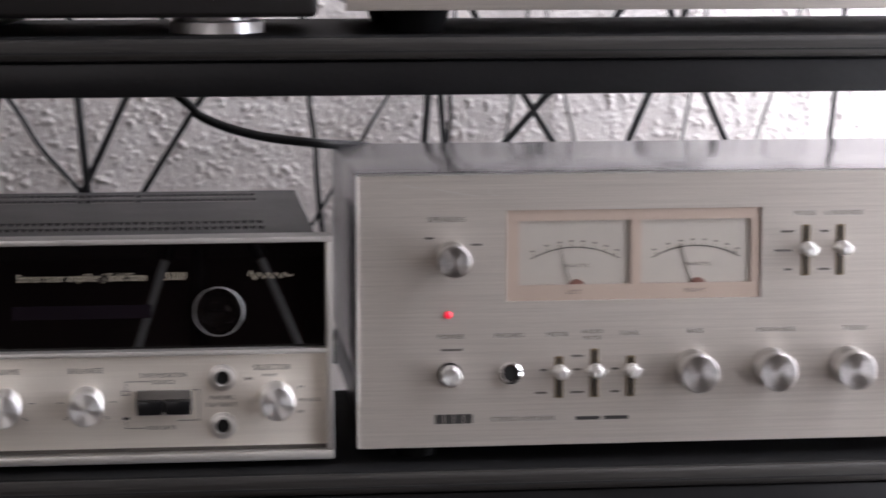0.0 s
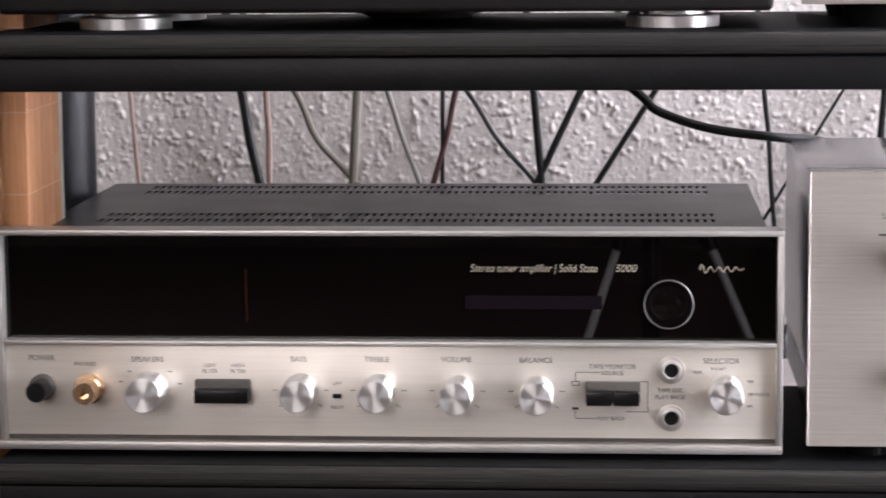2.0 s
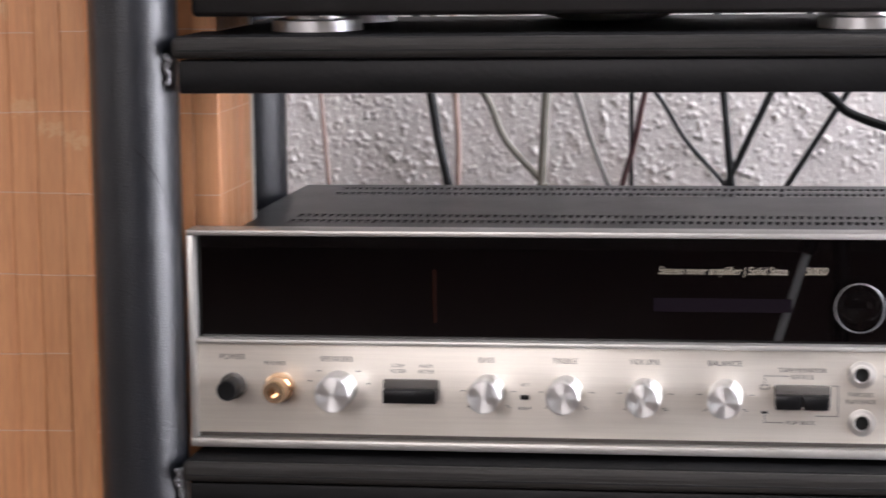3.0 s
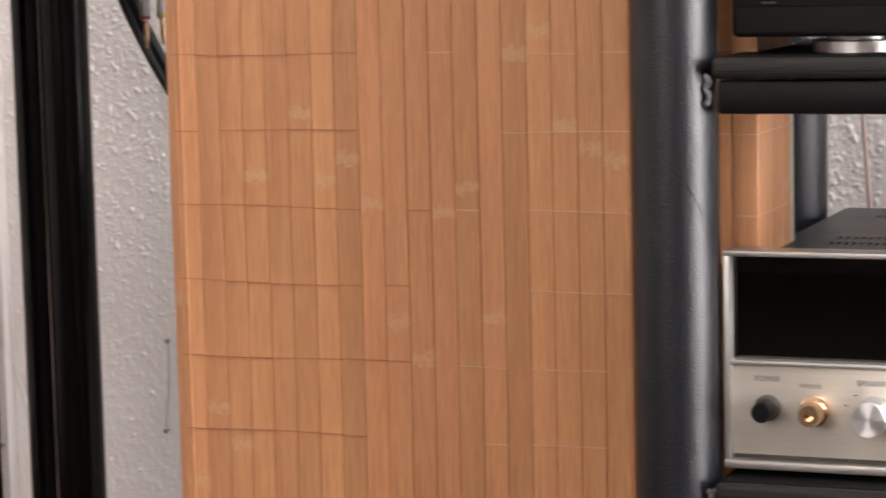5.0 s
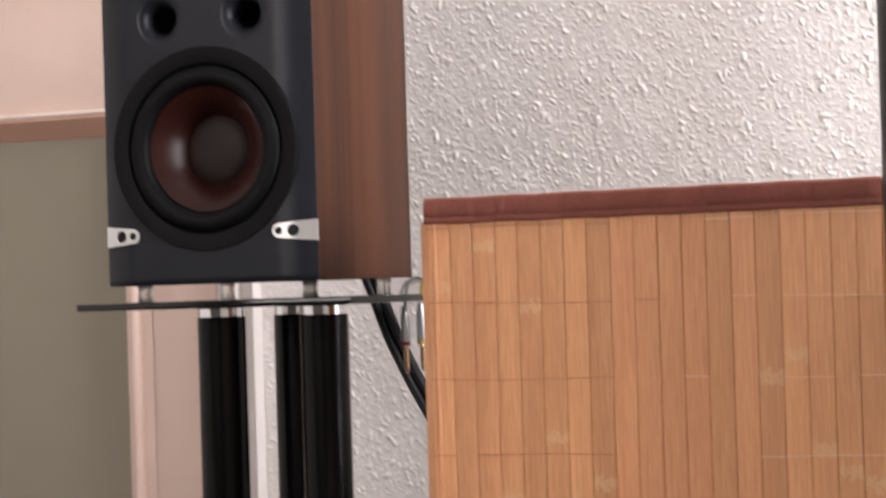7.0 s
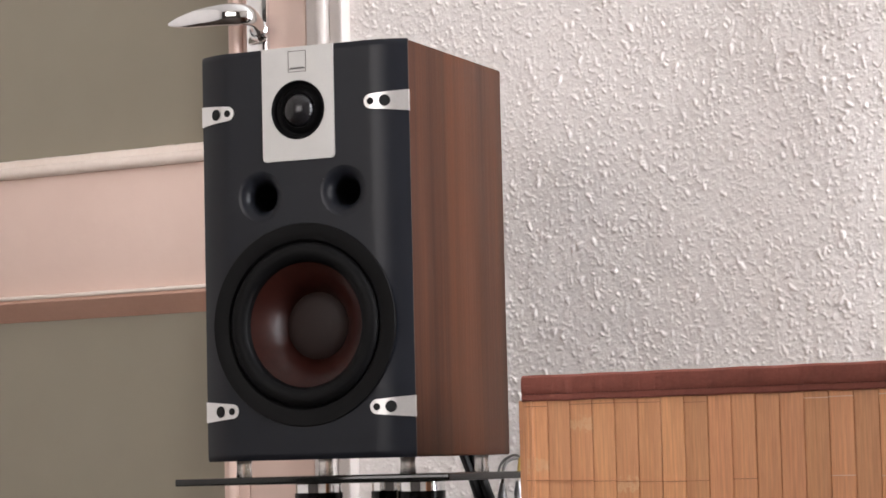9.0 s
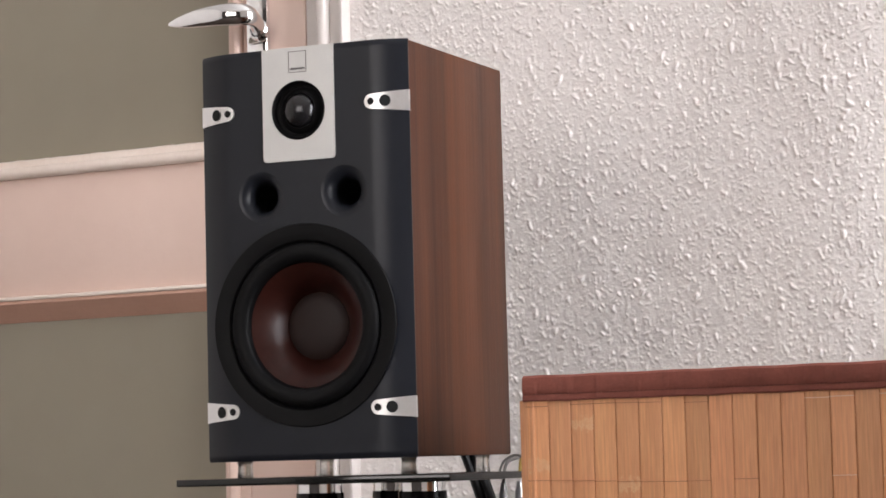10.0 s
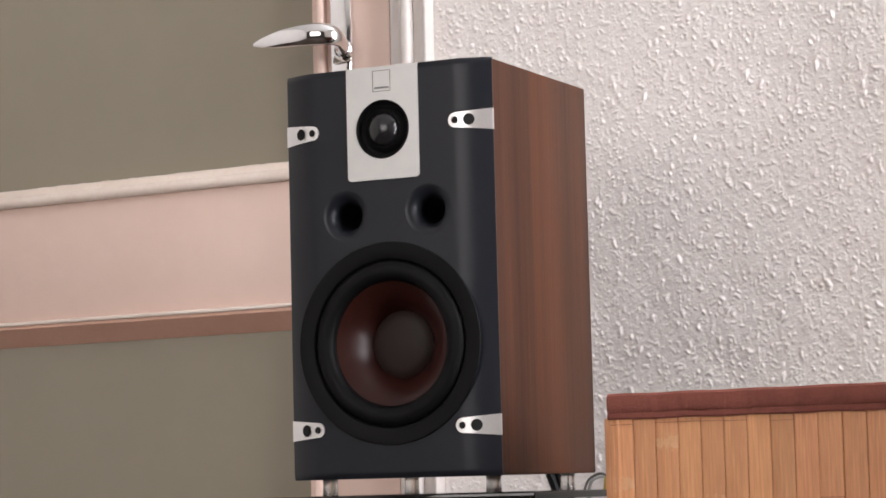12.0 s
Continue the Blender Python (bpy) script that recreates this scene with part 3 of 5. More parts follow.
SPARSE = ((60000, 0.0005, 0.0009, 0.00050, 2.2), (17000, 0.0007, 0.0012, 0.00100, 2.6), (2600, 0.0011, 0.0019, 0.0016, 2.4))
DENSE = ((22000, 0.0008, 0.0014, 0.00075, 1.9), (11000, 0.0012, 0.0020, 0.0016, 1.9), (2400, 0.0016, 0.0026, 0.0027, 1.8))
CHIP_LOOK = ((5, 1.0, 1.0, 0.30, 0.00080, SPARSE), (7, 1.0, 1.0, 0.30, 0.00100, SPARSE), (6, 0.90, 1.15, -1.0, 0.00105, DENSE))
for (cx0, cx1, cz0, cz1), chip_look in zip(CHIPPED, CHIP_LOOK):
    woodchip(cx0, cx1, cz0, cz1, *chip_look)
    structure("wall_backing", one_box(cx0, cx1, R["y1"] + 0.012, R["y1"] + 0.1, cz0, cz1), "plain_wall", "masonry behind the wallpaper", "wall")


def window(name, m, w, h):
    """A two-light casement of width w and height h, its foot's middle at m, looking along local -y."""
    ob = thing(name, (0, 0, 0), "white painted two-light casement window", "window", kind="structure")
    ob.matrix_world = m
    def put(nm, bm, material):
        me_ob = part(nm, bm, material, None)
        me_ob.parent = ob
        return me_ob
    bm = bmesh.new()
    for a in (-w / 2, w / 2 - 0.05, -0.03):
        box(bm, a, a + (0.06 if a == -0.03 else 0.05), 0.02, 0.07, 0.0, h)
    put("window_frame", bm, "window")
    bm = bmesh.new()
    box(bm, -w / 2 + 0.05, w / 2 - 0.05, 0.021, 0.069, 0, 0.05)
    box(bm, -w / 2 + 0.05, w / 2 - 0.05, 0.021, 0.069, h - 0.05, h)
    put("window_rail", bm, "window")
    put("window_sill", one_box(-w / 2 - 0.04, w / 2 + 0.04, -0.12, 0.0, -0.03, 0.0, bevel=0.004), "window")
    put("backdrop", one_box(-w / 2 - 0.5, w / 2 + 0.5, 0.60, 0.61, -0.5, h + 0.5), "outside")


window("window_1", pose(R["x1"], (WIN_Y0 + WIN_Y1) / 2, WIN_Z0, 0, 0, -90), WIN_Y1 - WIN_Y0, WIN_Z1 - WIN_Z0)
# unseen window, added only to house the fill lamp behind the viewer
window("window_2", pose(-1.15, R["y0"], 0.82, 0, 0, 180), 1.7, 1.36)


# ---- the glazed door ----
def door():
    yf = R["y1"]
    d = thing("door_1", (-1.68, yf, 0), "peach painted door with two olive glass panes", "door", kind="structure")
    g0, g1, lo_z0, lo_z1, up_z0, up_z1 = -2.02, -1.351, 0.402, 0.805, 0.961, 1.90
    part("stile", one_box(g1 + 0.016, -1.266, yf, yf + 0.04, 0.01, DOOR_TOP, bevel=0.002), "door", d)
    part("stile", one_box(DOOR_L, g0 - 0.016, yf, yf + 0.04, 0.01, DOOR_TOP, bevel=0.002), "door", d)
    for z0, z1 in ((0.01, lo_z0 - 0.018), (lo_z1 + 0.0245, up_z0 - 0.018), (up_z1 + 0.018, DOOR_TOP)):
        part("rail", one_box(g0 - 0.016, g1 + 0.016, yf + 0.001, yf + 0.039, z0, z1, bevel=0.001), "door", d)
    for z0, z1, g1 in ((lo_z0, lo_z1, -1.363), (up_z0, up_z1, -1.351)):
        pane = part("pane", one_box(g0 - 0.004, g1 + 0.004, yf + 0.014, yf + 0.020, z0 - 0.004, z1 + 0.004), "pane", d, "olive grey glass")
        for nm, a in (("bead", (g0 - 0.016, g1 + 0.016, z0 - 0.018, z0)), ("bead", (g0 - 0.016, g1 + 0.016, z1, z1 + 0.020)), ("bead", (g1, g1 + 0.016, z0, z1)), ("bead", (g0 - 0.016, g0, z0, z1))):
            bm = bmesh.new()
            x0, x1, a0, a1 = a
            flat = a1 - a0 < 0.05
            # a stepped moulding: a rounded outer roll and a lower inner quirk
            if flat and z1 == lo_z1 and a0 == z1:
                # splayed soffit above the lower pane, a deeper peach than the door, with a thin roll on top
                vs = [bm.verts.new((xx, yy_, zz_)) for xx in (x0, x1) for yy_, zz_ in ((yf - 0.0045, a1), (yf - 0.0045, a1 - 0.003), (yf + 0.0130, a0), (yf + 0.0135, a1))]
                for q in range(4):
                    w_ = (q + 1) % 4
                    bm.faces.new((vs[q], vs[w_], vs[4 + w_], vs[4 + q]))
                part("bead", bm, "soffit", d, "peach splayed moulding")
                part("bead", one_box(x0, x1, yf - 0.0065, yf + 0.013, a1 + 0.0002, a1 + 0.0040, bevel=0.0015), "bead", d)
                continue
            if flat:
                up = a1 == z0
                s, e = (a0, a1) if not up else (a0, a1)
                box(bm, x0, x1, yf - 0.007, yf + 0.014, s + (0.007 if not up else 0), e - (0.007 if up else 0), bevel=0.0045, seg=3)
                box(bm, x0, x1, yf - 0.001, yf + 0.0135, s, e, bevel=0.003, seg=2)
            else:
                box(bm, x0 + (0.006 if x0 == g1 else 0), x1 - (0 if x0 == g1 else 0.006), yf - 0.007, yf + 0.014, a0, a1, bevel=0.0045, seg=3)
                box(bm, x0, x1, yf - 0.001, yf + 0.0135, a0, a1, bevel=0.003, seg=2)
            part(nm, bm, "bead" if flat else "door", d, "cream moulding with worn paint" if flat else "")
    part("stile_strip", one_box(-1.3468, -1.3352, yf + 0.0005, yf + 0.039, 0.35, lo_z1 + 0.022), "door", d)
    # chipped paint where the moulding meets the glass
    rng = random.Random(3)
    bm = bmesh.new()
    for k in range(44):
        x = -1.40 - rng.random() ** 1.6 * 0.30
        w = 0.003 + rng.random() * 0.014
        box(bm, x, x + w, yf + 0.0110, yf + 0.0138, up_z0 - 0.0010, up_z0 + 0.0004 + rng.random() * 0.0016)
    part("paint_crust", bm, "bead", d)
    handle = part("handle_plate", one_box(-1.3262, -1.3035, yf - 0.007, yf - 0.0005, 0.90, 1.14, bevel=0.002), "chrome", d, "chrome plate")
    part("rosette", turned([(0.0100, 0), (0.0100, 0.003), (0.0085, 0.005), (0.0070, 0.0055)], (-1.3120, yf - 0.006, 1.0565), 32), "chrome", handle)
    # a lever that leaves its neck in one bend, swells and ends in a blunt leaf
    bm = bmesh.new()
    way = spline([(-1.3120, yf - 0.008, 1.0570), (-1.3030, yf - 0.026, 1.0605), (-1.3010, yf - 0.041, 1.0640), (-1.3170, yf - 0.050, 1.0655), (-1.3470, yf - 0.051, 1.0652), (-1.3820, yf - 0.049, 1.0632)], 8)
    rings = []
    for k, q in enumerate(way):
        t = k / (len(way) - 1)
        d = (way[min(k + 1, len(way) - 1)] - way[max(k - 1, 0)]).normalized()
        side = d.cross(Vector((0, 0, 1))).normalized()
        up = side.cross(d)
        end = math.sqrt(max(0.0, 1 - max(0.0, (t - 0.78) / 0.225) ** 2))
        hh = (0.0074 + 0.0028 * min(1.0, max(0.0, t - 0.25) / 0.25)) * (1 - 0.36 * (max(0.0, t - 0.62) / 0.38) ** 1.4) * end + 0.0002
        dd = (0.0066 - 0.0016 * t) * end + 0.0002
        rings.append([bm.verts.new(q + side * dd * math.cos(a) + up * hh * math.sin(a)) for a in [2 * math.pi * j / 20 for j in range(20)]])
    for a, b in zip(rings, rings[1:]):
        for j in range(20):
            bm.faces.new((a[j], a[(j + 1) % 20], b[(j + 1) % 20], b[j]))
    bm.faces.new(rings[0])
    bm.faces.new(rings[-1][::-1])
    part("lever", bm, "chrome", handle)
    # casing
    t = thing("trim", (-1.23, yf, 0), "white painted door casing with stepped moulding", "door casing", kind="structure")
    part("jamb", one_box(-1.2635, -1.2465, yf - 0.004, yf + 0.06, 0, DOOR_TOP + 0.02, bevel=0.002), "casing", t)
    part("architrave", one_box(-1.2460, -1.2352, yf - 0.018, yf + 0.03, 0, DOOR_TOP + 0.03, bevel=0.004, seg=3), "casing", t)
    part("architrave", one_box(-1.2350, -1.2232, yf - 0.010, yf + 0.03, 0, DOOR_TOP + 0.03, bevel=0.002), "casing", t)
    part("architrave", one_box(-1.2230, -1.2190, yf - 0.014, yf + 0.03, 0, DOOR_TOP + 0.03, bevel=0.0015, seg=2), "casing", t)
    part("lintel", one_box(DOOR_L - 0.06, -1.2190, yf - 0.012, yf + 0.03, DOOR_TOP + 0.03, DOOR_TOP + 0.06, bevel=0.002), "casing", t)
    part("jamb", one_box(DOOR_L - 0.06, DOOR_L - 0.003, yf - 0.012, yf + 0.06, 0, DOOR_TOP + 0.03, bevel=0.002), "casing", t)
    structure("hall_backing", one_box(DOOR_L - 0.06, -1.2188, yf + 0.065, yf + 0.1, 0, DOOR_TOP + 0.06), "plain_wall", "closed hall behind the door", "wall")


door()


# ---- the rack ----
SHELF_L, SHELF_R, SHELF_F, SHELF_B = -0.4605, 0.560, -0.020, 0.235
POST_X, POST_R = -0.4883, 0.0262


def rack():
    r = thing("rack", (0.05, 0.1, 0), "black steel tube rack with black shelf boards", "rack")
    for x in (POST_X, 0.588):
        for y in (0.0, 0.295):
            post = part("post", upright([(0, 0.0), (POST_R, 0.0), (POST_R, 1.42), (POST_R - 0.004, 1.424), (0, 1.424)], (x, y, 0), 64), "post", r, "hammered black paint")
            if x == POST_X and y == 0.0:
                # a bead of weld and a hairline scratch
                for z in (0.577, 0.331):
                    bm = bmesh.new()
                    rng = random.Random(int(z * 1000))
                    for k in range(26):
                        q = Vector((POST_X + POST_R - 0.0016 + rng.uniform(-0.0018, 0.0016), -0.0140 + rng.uniform(-0.002, 0.002), z - 0.009 + k * 0.00066))
                        bmesh.ops.create_icosphere(bm, subdivisions=2, radius=0.0010 + rng.random() * 0.0009, matrix=Matrix.Translation(q))
                    tagged(part("weld", bm, "weld", post), kind="stuff")
                pts = []
                for k in range(7):
                    a = radians(-78 + 7 * k)
                    pts.append((POST_X + (POST_R + 0.0001) * math.cos(a), (POST_R + 0.0001) * math.sin(a), 0.532 - 0.0031 * k - 0.0003 * k * k))
                part("scratch", hose(bmesh.new(), pts, 0.00025, 6, 4), "void", post)
    for z, nm in ((0.596, "upper"), (0.346, "lower")):
        bm = one_box(SHELF_L, SHELF_R, SHELF_F, SHELF_B, z - 0.0132, z, bevel=0.0045, seg=4)
        board = part("shelf_board", bm, "shelf", r, "black lacquered board with a grooved edge")
        # front nose of the board: dusty brown, its colour lightened for the light it catches
        part("edge_band", one_box(SHELF_L + 0.0002, SHELF_R, SHELF_F - 0.0022, SHELF_F + 0.0050, z - 0.0128, z - 0.0008, bevel=0.0034, seg=4), "edge", board, "dusty charcoal board edge with caught front light in its tone")
        part("edge_groove", one_box(SHELF_L + 0.004, SHELF_R - 0.004, SHELF_F - 0.0026, SHELF_F + 0.002, z - 0.0088, z - 0.0078), "void", board)
        part("front_rail", one_box(SHELF_L + 0.0030, SHELF_R, SHELF_F + 0.004, SHELF_F + 0.022, z - 0.0335, z - 0.0142, bevel=0.0015), "rail", r)
        part("rear_rail", one_box(SHELF_L + 0.0030, SHELF_R, SHELF_B - 0.022, SHELF_B - 0.004, z - 0.0335, z - 0.0142, bevel=0.0015), "rail", r)
    for z in (0.596, 0.346):
        for x in (POST_X, 0.588):
            part("side_rail", one_box(x - 0.008, x + 0.008, 0.024, 0.271, z - 0.0335, z - 0.0175, bevel=0.0015), "rail", r)


rack()


# ---- stereo receiver ----
def knob_mesh(r, length, skirt=0.0):
    e = 0.0006
    prof = []
    if skirt:
        prof += [(skirt, 0.0), (skirt, 0.0035), (skirt - 0.0005, 0.004), (r * 0.97, 0.0042)]
    else:
        prof += [(r, 0.0)]
    prof += [(r, length * 0.55), (r - 0.0003, length * 0.57), (r - 0.0003, length * 0.60), (r, length * 0.62), (r, length - e), (r - e, length), (r * 0.5, length), (0.0, length)]
    return lathe(bmesh.new(), prof, None, 48)


def receiver():
    x0, x1, z0, z1 = -0.460, 0.0, 0.350, 0.4808
    r = thing("stereo_receiver", (-0.23, 0.16, 0.346), "silver stereo receiver with black dial glass and perforated black lid", "receiver")
    # front frame
    bm = bmesh.new()
    box(bm, x0, x1, 0.0, 0.020, z1 - 0.0034, z1, bevel=0.0008)
    box(bm, x0, x0 + 0.0042, 0.0005, 0.020, z0, z1 - 0.0030, bevel=0.0008)
    box(bm, x1 - 0.0036, x1, 0.0005, 0.020, z0, z1 - 0.0030, bevel=0.0008)
    box(bm, x0, x1, -0.0006, 0.020, z0, z0 + 0.0052, bevel=0.0010)
    part("front_frame", bm, "trim", r, "bright aluminium trim")
    part("panel_groove", one_box(x0 + 0.004, x1 - 0.0036, 0.008, 0.012, z0 + 0.0050, z0 + 0.0085), "ink_soft", r)
    panel = part("control_panel", one_box(x0 + 0.0042, x1 - 0.0036, 0.0048, 0.012, z0 + 0.0082, 0.4122, bevel=0.0004), "alu", r, "brushed aluminium")
    part("divider", one_box(x0 + 0.0042, x1 - 0.0036, 0.0006, 0.012, 0.4124, 0.4154, bevel=0.0008), "trim", r)
    part("dial_glass", one_box(x0 + 0.0042, x1 - 0.0036, 0.0095, 0.012, 0.4154, z1 - 0.0034), "smoke", r, "glossy black dial glass")
    # dial details behind and on the glass
    part("dial_strip", one_box(-0.1838, -0.1042, 0.0091, 0.0094, 0.4335, 0.4414), "scale_strip", r)
    part("pointer", one_box(-0.3132, -0.3118, 0.0091, 0.0094, 0.4254, 0.4570), "needle_red", r)
    words("Stereo tuner amplifier | Solid State", r, -0.1438, 0.4574, 0.0093, 0.0066, "pale", shear=0.22, stretch=0.80)
    words("5000", r, -0.0905, 0.4574, 0.0093, 0.0062, "pale", shear=0.22)
    # maker's mark as a plain running stroke
    pts = [(-0.0478 + 0.0252 * k / 24, 0.4572 + (0.0016 if k > 3 else 0.0028) * math.sin(k * 1.35) * (1 if k < 22 else 0.4)) for k in range(25)]
    part("maker_mark", line_strip(pts, 0.0094, 0.0007), "pale", r)
    # tuning wheel
    part("tuning_ring", turned([(0.0139, 0), (0.0139, 0.0016), (0.0141, 0.0019), (0.0144, 0.0016), (0.0144, 0)], (-0.0655, 0.0095, 0.4366), 64), "ring", r, "thin grey metal ring")
    part("tuning_wheel", turned([(0.0136, 0), (0.0136, 0.0016), (0.0070, 0.0012), (0.0060, 0.0015), (0, 0.0015)], (-0.0655, 0.0095, 0.4366), 56), "smoke", r, "black dished wheel")
    # casing and perforated lid
    lz, lb, lf = 0.4714, 0.330, 0.020
    part("casing", one_box(-0.4535, -0.0065, lf, lb - 0.002, 0.3545, lz - 0.0080), "void", r)
    for xa, xb in ((-0.4550, -0.4536), (-0.0064, -0.0050)):
        part("casing_side", one_box(xa, xb, lf, lb, 0.3545, lz - 0.0016), "lid", r)
    rows = ((0.112, 0.156), (0.264, 0.311))
    edges = [lf, rows[0][0], rows[0][1], rows[1][0], rows[1][1], lb]
    bm = bmesh.new()
    for ya, yb in zip(edges, edges[1:]):
        box(bm, -0.4550, -0.4240, ya, yb, lz - 0.0015, lz)
        box(bm, -0.0340, -0.0050, ya, yb, lz - 0.0015, lz)
        if (ya, yb) not in rows:
            box(bm, -0.4240, -0.0340, ya, yb, lz - 0.0015, lz)
    bmesh.ops.remove_doubles(bm, verts=bm.verts, dist=1e-6)
    part("lid", bm, "lid", r, "black painted steel", smooth=False)
    for ya, yb in rows:
        bm = bmesh.new()
        n = 80
        pitch = (0.4240 - 0.0340) / n
        gap = (yb - ya) / 2
        ym = (ya + yb) / 2
        box(bm, -0.4240, -0.0340, ym - 0.0068, ym + 0.0068, lz - 0.0015, lz)
        for k in range(n + 1):
            x = -0.4240 + k * pitch
            box(bm, x - 0.0014, x + 0.0014, ya, yb, lz - 0.0015, lz - 0.0001)
        tagged(part("perforated_strip", bm, "lid", r, smooth=False), kind="stuff")
    for x, y in ((-0.42, 0.04), (-0.04, 0.04), (-0.42, 0.21), (-0.04, 0.21)):
        part("foot", upright([(0, 0), (0.011, 0), (0.012, 0.003), (0.012, 0.009), (0, 0.009)], (x, y, 0.346), 24), "rubber", r)
    # controls
    yp = 0.0048
    first = None
    for x, z, turn in ((-0.2806, 0.3862, 0), (-0.2347, 0.3862, 0), (-0.1884, 0.3854, 232), (-0.1420, 0.3856, None), (-0.0330, 0.3866, None), (-0.3700, 0.3862, None)):
        big = x < -0.36
        place = pose(x + 0.23, yp - 0.16, z - 0.346)
        if big:
            k = part("knob", knob_mesh(0.0106, 0.0235, 0.0), "spun", r, "turned aluminium knob", place=place)
        elif first is None:
            k = first = part("knob", knob_mesh(0.0097, 0.0235, 0.0), "spun", r, "turned aluminium knob", place=place)
        else:
            k = share(first, place)
        if turn is not None:
            bm = box(bmesh.new(), -0.0005, 0.0005, -0.0228, -0.0224, 0.0035, 0.0085)
            bm.transform(Matrix.Rotation(radians(turn), 4, "Y"))
            part("index_line", bm, "ink", k, place=Matrix())
    b = part("power_button", turned([(0.0062, 0), (0.0062, 0.018), (0.0055, 0.0192), (0, 0.0192)], (-0.4340, yp, 0.3868), 32), "black", r, "black push button")
    part("button_collar", turned([(0.0062, 0), (0.0078, 0), (0.0078, 0.0035), (0.0062, 0.0042)], (-0.4340, yp, 0.3868), 32), "ink_soft", r)
    part("phones_plug", turned([(0.0090, 0), (0.0090, 0.004), (0.0074, 0.005), (0.0074, 0.015), (0.0062, 0.0185), (0.0030, 0.0185), (0.0030, 0.012), (0, 0.012)], (-0.4058, yp, 0.3862), 36), "gold", r, "gilt phones socket")
    for xa, xb, split in ((-0.3428, -0.3098, False), (-0.1138, -0.0818, True)):
        part("rocker_bezel", one_box(xa, xb, yp - 0.0035, yp, 0.3795, 0.3922, bevel=0.0008), "ink_soft", r, "grey bezel")
        mid = (xa + xb) / 2
        cut = (xa, mid, xb) if split else (xa, xb)
        for a, c in zip(cut, cut[1:]):
            bm = one_box(a + 0.0006, c - 0.0006, yp - 0.0105, yp - 0.002, 0.3792, 0.3872, bevel=0.0007)
            part("rocker", bm, "black", r, "glossy black rocker")
    for z in (0.3986, 0.3704):
        part("jack", turned([(0.0080, 0), (0.0078, 0.0006), (0.0060, 0.0010), (0.0057, 0.0024), (0.0046, 0.0027), (0.0041, 0.0020), (0.0041, -0.006)], (-0.0640, yp, z), 36), "trim", r, "chrome jack socket")
        part("jack_hole", turned([(0.0042, 0.0001), (0, 0.0001)], (-0.0640, yp - 0.0006, z), 28), "void", r)
    part("slide_switch", one_box(-0.2615, -0.2565, yp - 0.0025, yp, 0.3812, 0.3838, bevel=0.0004), "black", r)
    yt = yp - 0.00005
    for t, x, z, s in (("POWER", -0.4344, 0.4040, 0.0045), ("PHONES", -0.4085, 0.4004, 0.0034), ("SPEAKERS", -0.3712, 0.4034, 0.0045), ("LOW", -0.3343, 0.4000, 0.0032), ("FILTER", -0.3343, 0.3966, 0.0032),
                       ("HIGH", -0.3175, 0.4000, 0.0032), ("FILTER", -0.3175, 0.3966, 0.0032), ("BASS", -0.2815, 0.4040, 0.0045), ("TREBLE", -0.2354, 0.4040, 0.0045), ("VOLUME", -0.1887, 0.4042, 0.0045),
                       ("BALANCE", -0.1424, 0.4040, 0.0045), ("TAPE MONITOR", -0.0980, 0.4005, 0.0038), ("SOURCE", -0.0980, 0.3966, 0.0034), ("SELECTOR", -0.0352, 0.4040, 0.0045),
                       ("LEFT", -0.2590, 0.3896, 0.0026), ("RIGHT", -0.2590, 0.3755, 0.0026), ("TAPE REC", -0.0645, 0.3867, 0.0034), ("PLAY BACK", -0.0645, 0.3826, 0.0034), ("PLAY BACK", -0.0990, 0.3698, 0.0032),
                       ("FM AUTO", -0.0135, 0.3845, 0.0028), ("FM", -0.0185, 0.3920, 0.0026), ("PHONO", -0.0370, 0.3995, 0.0024), ("TAPE", -0.0490, 0.3975, 0.0024), ("AM", -0.0190, 0.3775, 0.0026)):
        words(t, r, x, z, yt, s, "ink_soft")
    # scale ticks and bracket lines
    bm = bmesh.new()
    for x in (-0.2806, -0.2347, -0.1884, -0.1420):
        for a in (-130, -92, 92, 130):
            ca, sa = math.sin(radians(a)), math.cos(radians(a))
            for q in (0.0142, 0.0158):
                box(bm, x + ca * q - 0.0008, x + ca * q + 0.0008, yt - 0.0001, yt, 0.3862 + sa * q - 0.0002, 0.3862 + sa * q + 0.0002)
    for a in (-70, -40, 40, 75):
        box(bm, -0.370 + math.sin(radians(a)) * 0.0185 - 0.0012, -0.370 + math.sin(radians(a)) * 0.0185 + 0.0012, yt - 0.0001, yt, 0.3852 + math.cos(radians(a)) * 0.0145 - 0.0003, 0.3852 + math.cos(radians(a)) * 0.0145 + 0.0003)
    tagged(part("scale_tick", bm, "ink_soft", r, smooth=False), kind="stuff")
    for pts in (((-0.1055, 0.3972), (-0.1195, 0.3972), (-0.1195, 0.3918)), ((-0.1085, 0.3698), (-0.1195, 0.3698), (-0.1195, 0.3740)), ((-0.0900, 0.3918), (-0.0775, 0.3918), (-0.0775, 0.3740), (-0.0900, 0.3740)),
                ((-0.1218, 0.3895), (-0.1172, 0.3895), (-0.1172, 0.3918), (-0.1218, 0.3918), (-0.1218, 0.3895))):
        part("bracket_line", line_strip(pts, yt, 0.0004, 0.0001), "ink_soft", r)
    part("marker", one_box(-0.1215, -0.1177, yt - 0.0002, yt, 0.3750, 0.3764), "ink", r)


receiver()


